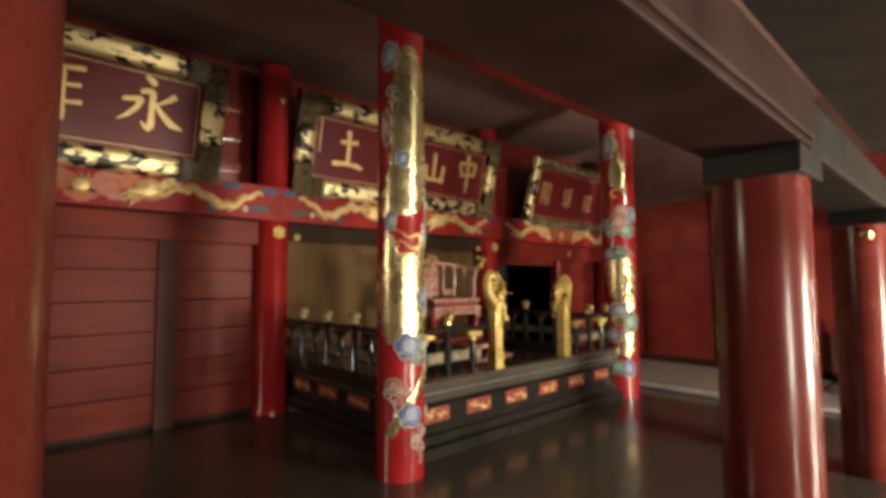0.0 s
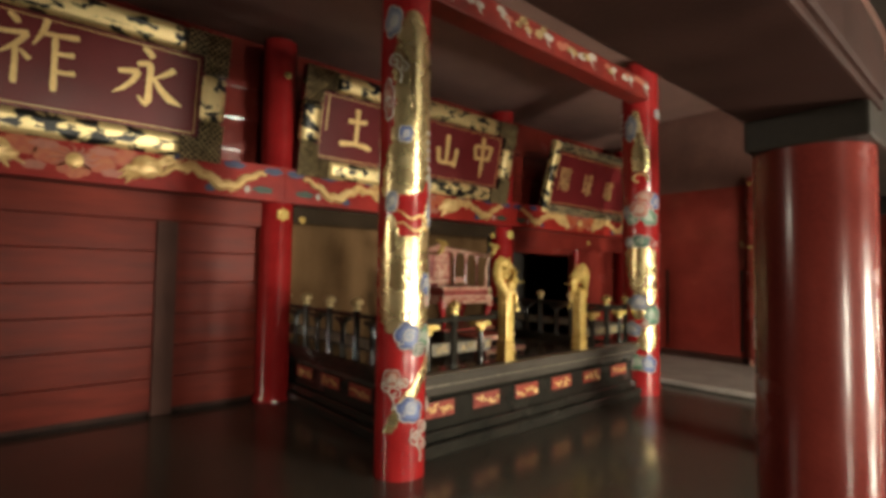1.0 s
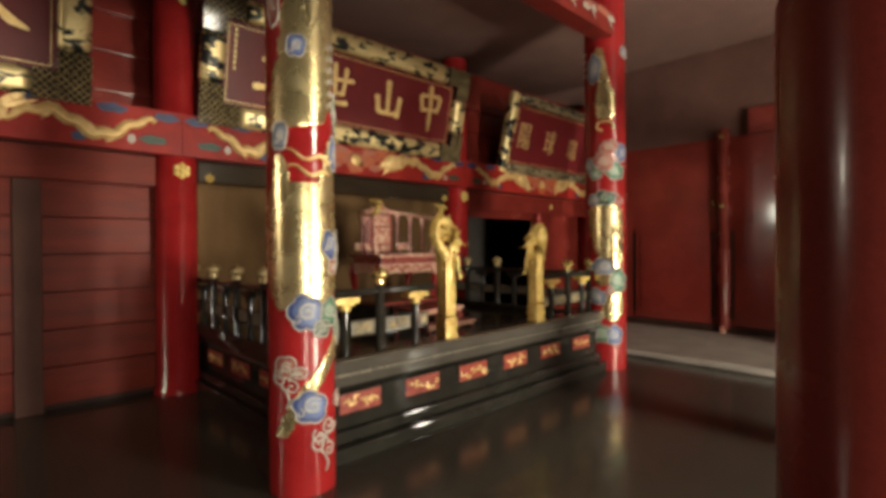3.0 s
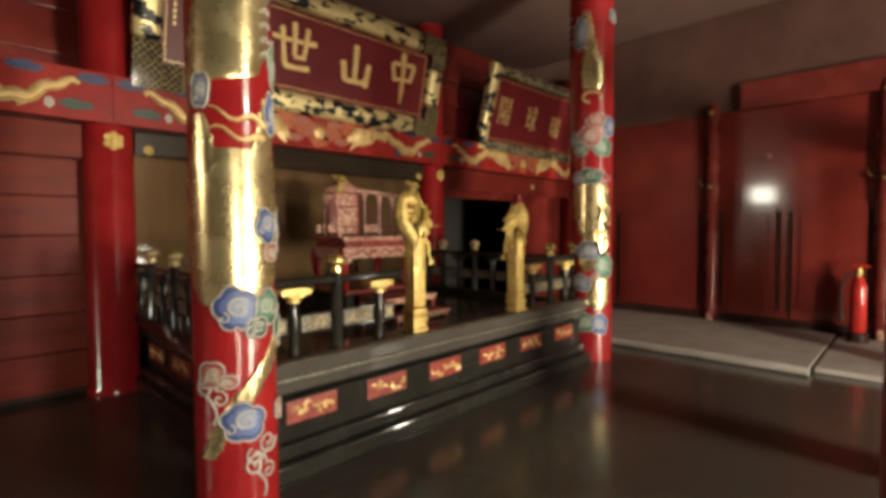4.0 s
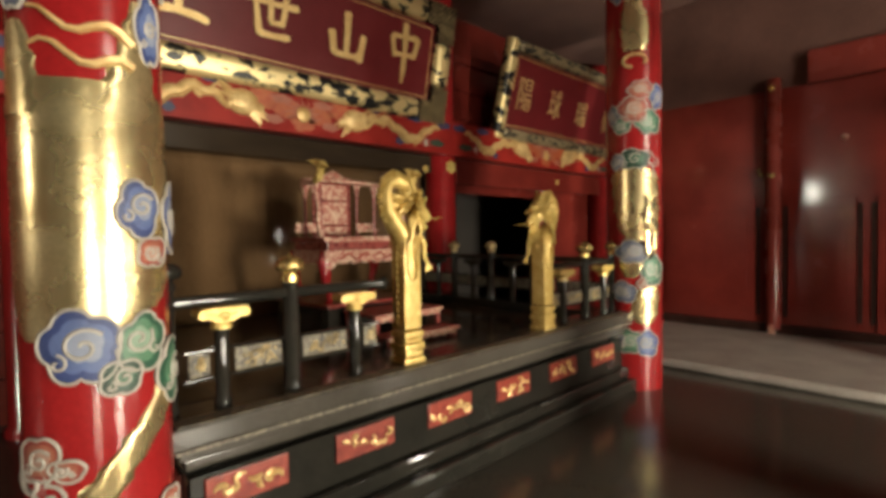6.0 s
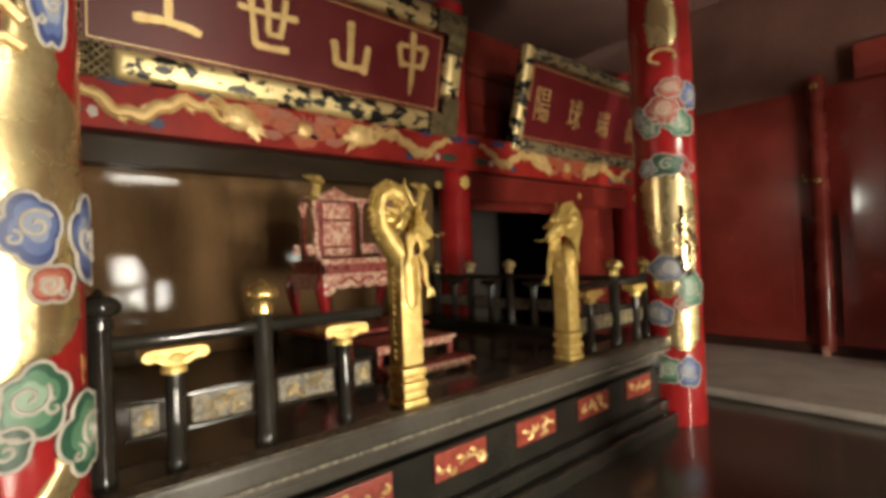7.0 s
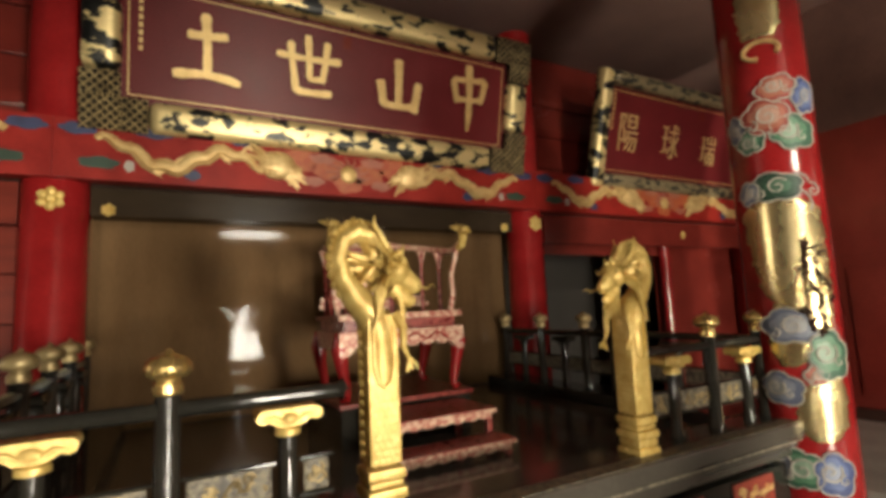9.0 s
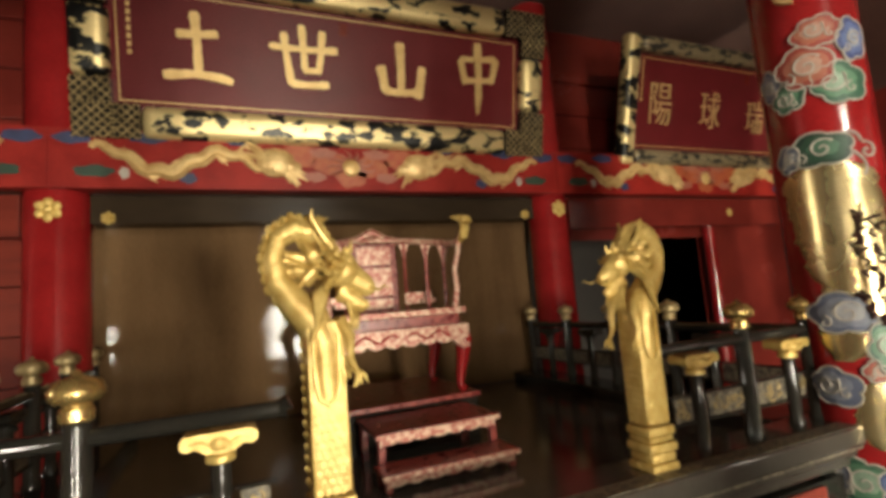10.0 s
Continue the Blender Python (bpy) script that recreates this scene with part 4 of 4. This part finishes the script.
def rail_run(a, b, posts, side=False):
    """The bars between a and b along x, or along y for a side."""
    r = thing("railing_bars", "black lacquered handrail and openwork panel between posts", "railing", "railing bars")
    put = (lambda u0, u1, w, z0, z1: box(-w, w, u0, u1, z0, z1, 0.01)) if side else (lambda u0, u1, w, z0, z1: box(u0, u1, -w, w, z0, z1, 0.01))
    r.matrix_world = pose(*side, 0) if side else pose(0, RY, 0)
    ends = [(a + (b - a) * k / 4) for k in range(5)]
    part("handrail", tube([(0, u, 1.128) if side else (u, 0, 1.128) for u in ends], 0.026, 16), BLACK, r, smooth=True)
    cuts = [a] + posts + [b]
    for u0, u1 in zip(cuts, cuts[1:]):
        if u1 - u0 > 0.12:
            part("openwork_panel", put(u0 + 0.05, u1 - 0.05, 0.008, 0.812, 0.913), PEARL_BAND, r, "panel with pale openwork relief")
            if not side:
                rnd, bm = random.Random(int(1000 * u0)), bmesh.new()
                for i in range(int((u1 - u0) / 0.02)):
                    cx, cz, q = rnd.uniform(u0 + 0.075, u1 - 0.075), rnd.uniform(0.835, 0.89), rnd.uniform(0.008, 0.02)
                    a0, turn = rnd.uniform(0, 6.28), rnd.choice((-1, 1)) * rnd.uniform(2.0, 4.5)
                    tube([(cx + q * math.cos(a0 + turn * e / 6), -0.009, cz + q * math.sin(a0 + turn * e / 6)) for e in range(7)], [0.002 + 0.004 * math.sin(math.pi * (e + 0.5) / 7) for e in range(7)], 5, bm)
                part("scroll", bm, TARNISHED, r, "tarnished gilt scroll relief", True)
            for z in (0.798, 0.915):
                part("panel_edge", put(u0 + 0.03, u1 - 0.03, 0.014, z, z + 0.012), BLACK, r)


for x in (RX0, 3.415, MID * 2 - 3.415 - 0.02, RX1):
    tall_post(x, RY, BLACK if x == RX0 else BRASS)
for x in (3.10, 3.765, 5.7, 6.33):
    short_post(x, RY)
rail_run(RX0 + 0.03, 3.95, [3.10, 3.415, 3.765])
rail_run(5.5, RX1 - 0.03, [5.7, MID * 2 - 3.415 - 0.02, 6.33])
for x in (3.955, 5.495):
    tagged(finish("rail_end", tube([(x - 0.02, RY, 1.127), (x, RY, 1.13), (x + 0.0, RY - 0.0, 1.127)], [0.027, 0.037, 0.027], 12), BLACK, None, "", True), "rounded black lacquered rail end", "railing")
for x in (RX0, RX1):
    for k in range(4):
        tall_post(x, 4.5 + 0.57 * k, TARNISHED)
        short_post(x, 4.2 + 0.57 * k, True)
    rail_run(RY + 0.03, 6.28, [y + 0.57 * k for k in range(4) for y in (4.2, 4.5)], (x, 0))

# ---- gilded dragon pillars ----


def dragon_pillar(x, face, slim, tall=1.0):
    """face 1: the head looks towards +x, -1: towards -x."""
    p = thing("dragon_pillar", "gilded carved dragon pillar standing on the dais ledge", "statue", "gilded dragon pillars", pose(x, 3.585, LED) @ Matrix.Diagonal((face * slim, 0.92, tall, 1)))
    ped = bmesh.new()
    for z0, z1, w in ((0, 0.035, 0.088), (0.036, 0.075, 0.078), (0.076, 0.115, 0.088), (0.116, 0.14, 0.076), (0.141, 0.18, 0.084)):
        box(-w, w, -w * 0.85, w * 0.85, z0, z1, 0.014, bm=ped)
    part("pedestal", ped, GOLD, p, "gilded stepped pedestal", True)
    bm = bmesh.new()
    box(-0.07, 0.07, -0.062, 0.062, 0.19, 0.7, 0.012, bm=bm)
    for s in (-1, 1):
        for k in range(9):
            for j in range(4):
                ball(s * 0.071, -0.045 + 0.03 * j, 0.2 + 0.026 * k, 0.0025, 0.013, 0.013, bm, 6)
    for k in range(9):
        for j in range(4):
            ball(-0.048 + 0.028 * j + (0.014 if k % 2 else 0), -0.062, 0.2 + 0.026 * k, 0.013, 0.0025, 0.013, bm, 6)
    # spine along the back of the shaft
    for k in range(17):
        z = 0.22 + 0.034 * k
        tube([(-0.068, 0, z), (-0.086, 0, z + 0.015)], [0.016, 0.006], 5, bm)
    # neck that rises, arches over and comes down to the head
    neck = [(0.0, 0, 0.45), (0.0, 0, 0.6), (-0.03, 0, 0.7), (-0.1, 0, 0.765), (-0.155, 0, 0.83), (-0.172, 0, 0.9), (-0.15, 0, 0.965), (-0.09, 0, 0.995), (-0.02, 0, 0.98), (0.02, 0, 0.93), (0.05, 0, 0.88)]
    tube(neck, [0.062, 0.068, 0.066, 0.056, 0.046, 0.04, 0.038, 0.04, 0.046, 0.05, 0.05], 12, bm, 1.1)
    for i in range(3, 10):
        a, b = Vector(neck[i]), Vector(neck[i + 1])
        for t in (0.0, 0.33, 0.66):
            c = a.lerp(b, t)
            out = (c - Vector((-0.07, 0, 0.88))).normalized()
            ball(*(c + out * 0.04), 0.018, 0.022, 0.018, bm, 6)
            for s in (-1, 1):
                ball(c.x, c.y + s * 0.042, c.z, 0.02, 0.01, 0.02, bm, 6)
    # mane that fills the arch
    rnd = random.Random(9)
    for k in range(16):
        a = rnd.uniform(0, 6.28)
        q = Vector((-0.07 + 0.07 * math.cos(a), rnd.uniform(-0.04, 0.04), 0.88 + 0.07 * math.sin(a)))
        tube([(0.02, 0.5 * q.y, 0.88), (q.x * 0.5, q.y, q.z * 0.5 + 0.44), q], [0.022, 0.02, 0.006], 6, bm)
    # head, jaws, brows, horns, beard and whiskers
    ball(0.085, 0, 0.86, 0.075, 0.062, 0.06, bm, 12)
    tube([(0.09, 0, 0.85), (0.14, 0, 0.83), (0.19, 0, 0.80), (0.215, 0, 0.80)], [0.055, 0.045, 0.036, 0.022], 10, bm, 0.7)
    tube([(0.08, 0, 0.80), (0.12, 0, 0.765), (0.165, 0, 0.74), (0.19, 0, 0.745)], [0.04, 0.032, 0.024, 0.012], 10, bm, 0.6)
    for s in (-1, 1):
        ball(0.11, s * 0.045, 0.885, 0.022, 0.02, 0.02, bm, 8)
        tube([(0.07, s * 0.04, 0.9), (0.02, s * 0.06, 0.95), (-0.03, s * 0.065, 1.02), (-0.025, s * 0.07, 1.05)], [0.018, 0.015, 0.01, 0.003], 6, bm)
        tube([(0.19, s * 0.025, 0.8), (0.22, s * 0.055, 0.785), (0.235, s * 0.075, 0.8), (0.245, s * 0.085, 0.79)], [0.005, 0.004, 0.003, 0.0015], 5, bm)
        for k in range(7):
            a = -1.3 + 0.42 * k
            tube([(0.05, s * 0.045, 0.84), (0.02 + 0.02 * k - 0.05, s * 0.075, 0.83 + 0.06 * math.sin(a)), (-0.03 + 0.012 * k, s * 0.09, 0.8 + 0.11 * math.sin(a)), (-0.06 + 0.02 * k, s * 0.085, 0.78 + 0.15 * math.sin(a))], [0.018, 0.016, 0.012, 0.003], 5, bm)
        tube([(0.06, s * 0.05, 0.7), (0.09, s * 0.07, 0.65), (0.085, s * 0.078, 0.58), (0.11, s * 0.08, 0.54)], [0.024, 0.02, 0.015, 0.007], 8, bm)
        for k in range(3):
            tube([(0.11, s * 0.08, 0.54), (0.135 - 0.02 * k, s * 0.085, 0.525 - 0.015 * k), (0.145 - 0.025 * k, s * 0.09, 0.5)], [0.01, 0.008, 0.002], 5, bm)
        tube([(-0.045, s * 0.064, 0.7), (-0.045, s * 0.066, 0.52), (-0.03, s * 0.067, 0.47), (0.0, s * 0.067, 0.45), (0.03, s * 0.067, 0.47), (0.045, s * 0.066, 0.52), (0.045, s * 0.064, 0.66)], 0.009, 6, bm)
    rnd = random.Random(21)
    for k in range(34):
        a, e = rnd.uniform(0, 6.28), rnd.uniform(-0.5, 1.2)
        w = Vector((-0.35 + 0.5 * math.cos(e) * math.cos(a), math.cos(e) * math.sin(a), 0.8 * math.sin(e))).normalized()
        c = Vector((0.05, 0, 0.86)) + w * 0.045
        tube([c, c + w * 0.04 + Vector((0, 0, 0.012)), c + w * 0.07 + Vector((-0.01, 0, -0.008)), c + w * 0.085 + Vector((-0.02, 0, 0.01))], [0.015, 0.013, 0.009, 0.003], 5, bm)
    for k in range(5):
        tube([(0.1, -0.02 + 0.01 * k, 0.76), (0.11 + 0.01 * k, -0.03 + 0.015 * k, 0.71), (0.1 + 0.012 * k, -0.03 + 0.015 * k, 0.66)], [0.014, 0.01, 0.002], 5, bm)
    part("dragon", bm, GOLD, p, "gilded carved dragon with scales and mane", True)


dragon_pillar(4.07, 1, 0.82)
dragon_pillar(5.35, -1, 0.8, 0.96)

# ---- throne, its platform and steps ----
DECK = 0.6
for name, x0, x1, y0, y1, z1, lab in (("throne_step", 4.385, 5.065, 4.16, 4.34, 0.685, "low carved rose lacquered step with pale inlay"), ("throne_bench", 4.41, 5.07, 4.35, 4.77, 0.815, "rose lacquered step bench with carved apron")):
    st = thing(name, lab, "step")
    part("top", box(x0, x1, y0, y1, z1 - 0.022, z1, 0.006), CARVED, st)
    part("edge", box(x0 - 0.004, x1 + 0.004, y0 - 0.008, y0 + 0.012, z1 - 0.026, z1 - 0.004, 0.003), INLAY, st, "pale inlaid edge")
    wave = [(x0 + 0.02 + (x1 - x0 - 0.04) * k / 40, z1 - 0.05 - 0.012 * abs(math.sin(k * 0.55)) - (0.02 if k in (0, 40) else 0)) for k in range(41)]
    part("apron", prism([(x0 + 0.02, z1 - 0.023), *wave, (x1 - 0.02, z1 - 0.023)], y0 + 0.015, y0 + 0.03), INLAY, st, "scalloped pale inlaid apron")
    for x in (x0 + 0.03, x1 - 0.03):
        for y in (y0 + 0.035, y1 - 0.03):
            part("leg", box(x - 0.018, x + 0.018, y - 0.018, y + 0.018, DECK, z1 - 0.023, 0.006), CARVED, st)
base = thing("throne_platform", "black platform with a rose lacquered rim under the throne", "platform")
part("body", box(4.3, 5.17, 4.8, 5.65, DECK, 0.83), BLACK, base)
part("rim", box(4.28, 5.19, 4.78, 5.67, 0.831, 0.86, 0.008), CARVED, base, "rose lacquered rim")

TX0, TX1, TY0, TY1, TF = 4.30, 5.16, 4.84, 5.42, 0.86
th = thing("throne", "rose lacquered throne with pale inlay and gilded dragon arms", "throne")
part("seat", box(TX0 + 0.01, TX1 - 0.01, TY0, TY1, 1.345, 1.375, 0.01), CARVED, th)
part("seat_edge", box(TX0, TX1, TY0 - 0.012, TY0 + 0.01, 1.34, 1.38, 0.008), INLAY, th, "pale inlaid seat edge")
part("waist", box(TX0 + 0.04, TX1 - 0.04, TY0 + 0.02, TY1 - 0.03, 1.275, 1.344, 0.005), CARVED, th)
wave = [(TX0 + (TX1 - TX0) * k / 60, 1.19 - 0.025 * abs(math.sin(k * 0.42)) - 0.06 * max(0, abs(k - 30) / 30 - 0.72) / 0.28) for k in range(61)]
part("apron", prism([(TX0 + 0.0, 1.274), *wave, (TX1, 1.274)], TY0 - 0.02, TY0 + 0.02), INLAY, th, "scalloped carved apron with pale inlay")
part("side_apron", box(TX1 - 0.03, TX1, TY0 + 0.03, TY1 - 0.05, 1.17, 1.274, 0.01), INLAY, th)
part("side_apron", box(TX0, TX0 + 0.03, TY0 + 0.03, TY1 - 0.05, 1.17, 1.274, 0.01), INLAY, th)
scr = bmesh.new()
for s in (-1, 1):
    tube([(MID + s * (0.03 + 0.028 * k), TY0 - 0.024, 1.225 + 0.022 * math.sin(k * 1.1)) for k in range(11)], [0.006 + 0.004 * (k % 2) for k in range(11)], 6, scr)
part("scroll", scr, BEAM_RED, th, "red carved scrolls", True)
for x, s in ((TX0 + 0.05, -1), (TX1 - 0.05, 1)):
    for y in (TY0 + 0.04, TY1 - 0.05):
        part("leg", tube([(x + s * 0.01, y, 1.26), (x + s * 0.035, y - 0.01, 1.17), (x + s * 0.02, y, 1.06), (x - s * 0.005, y, 0.95), (x - s * 0.01, y, 0.89), (x + s * 0.015, y - 0.02, TF)], [0.05, 0.055, 0.04, 0.028, 0.024, 0.034], 10), RED, th, "curved red cabriole leg", True)
# horseshoe back and arms
arc = []
for k in range(25):
    a = math.pi * k / 24
    arc.append((MID - 0.44 * math.cos(a), 4.98 + 0.42 * math.sin(a) ** 0.8, 1.80 + 0.085 * math.sin(a)))
arc = [(MID - 0.455, 4.86, 1.84), (MID - 0.45, 4.9, 1.81)] + arc + [(MID + 0.45, 4.9, 1.81), (MID + 0.455, 4.86, 1.84)]
part("arm_rail", tube(arc, 0.021, 10), INLAY, th, "curved arm rail with pale inlay", True)
for s in (-1, 1):
    hd = bmesh.new()
    hx = MID + s * 0.46
    tube([(hx, 4.9, 1.81), (hx, 4.84, 1.83), (hx, 4.815, 1.88), (hx, 4.83, 1.92)], [0.026, 0.03, 0.03, 0.026], 8, hd)
    ball(hx, 4.80, 1.925, 0.034, 0.05, 0.03, hd)
    ball(hx, 4.755, 1.905, 0.022, 0.04, 0.016, hd)
    for k in range(6):
        tube([(hx, 4.83, 1.92), (hx + 0.02 * (k - 2.5), 4.86, 1.95), (hx + 0.028 * (k - 2.5), 4.88, 1.985 - 0.01 * abs(k - 2.5))], [0.014, 0.01, 0.002], 5, hd)
    part("dragon_head", hd, GOLD, th, "gilded dragon head arm end", True)
for k in (2, 5, 8, 10, 14, 16, 19, 22):
    a = arc[k + 2]
    part("spindle", tube([(a[0], min(a[1], TY1 - 0.02), 1.375), (a[0], min(a[1], TY1 - 0.01) + 0.004, 1.58), a], [0.014, 0.012, 0.014], 8), CARVED, th, smooth=True)
    if k in (2, 5, 8, 16, 19, 22):
        z = a[2]
        part("bracket", prism([(a[0] - 0.04, z - 0.02), (a[0] + 0.04, z - 0.02), (a[0] + 0.015, z - 0.09), (a[0] + 0.008, z - 0.14), (a[0] - 0.008, z - 0.14), (a[0] - 0.015, z - 0.09)], a[1] - 0.008, a[1] + 0.008), INLAY, th, "pale carved bracket")
for s in (-1, 1):
    part("arm_post", tube([(MID + s * 0.4, 4.93, 1.375), (MID + s * 0.425, 4.93, 1.5), (MID + s * 0.415, 4.93, 1.62), (MID + s * 0.445, 4.92, 1.73), (MID + s * 0.45, 4.9, 1.81)], [0.02, 0.018, 0.015, 0.016, 0.02], 10), INLAY, th, "curved pale arm post", True)
    a, c = sorted((MID + s * 0.2, MID + s * 0.4))
    part("back_panel", box(a, c, 5.33, 5.345, 1.45, 1.5, 0.004), INLAY, th)
part("splat", box(MID - 0.17, MID + 0.17, 5.385, 5.405, 1.376, 1.86, 0.005), CARVED, th, "carved back splat")
for z0, z1 in ((1.40, 1.47), (1.49, 1.69), (1.71, 1.84)):
    part("splat_panel", box(MID - 0.125, MID + 0.125, 5.37, 5.384, z0, z1, 0.006), INLAY, th, "pale carved panel")
for s in (-1, 1):
    for x0, x1 in ((0.19, 0.3), (0.32, 0.42)):
        a, b = sorted((MID + s * x0, MID + s * x1))
        part("back_rail", box(a, b, 5.3, 5.32, 1.42, 1.45, 0.004), INLAY, th)
part("crest", tube([(MID - 0.2, 5.4, 1.89), (MID - 0.1, 5.4, 1.9), (MID, 5.4, 1.945), (MID + 0.1, 5.4, 1.9), (MID + 0.2, 5.4, 1.89)], [0.014, 0.024, 0.036, 0.024, 0.014], 10), INLAY, th, "carved pale crest", True)
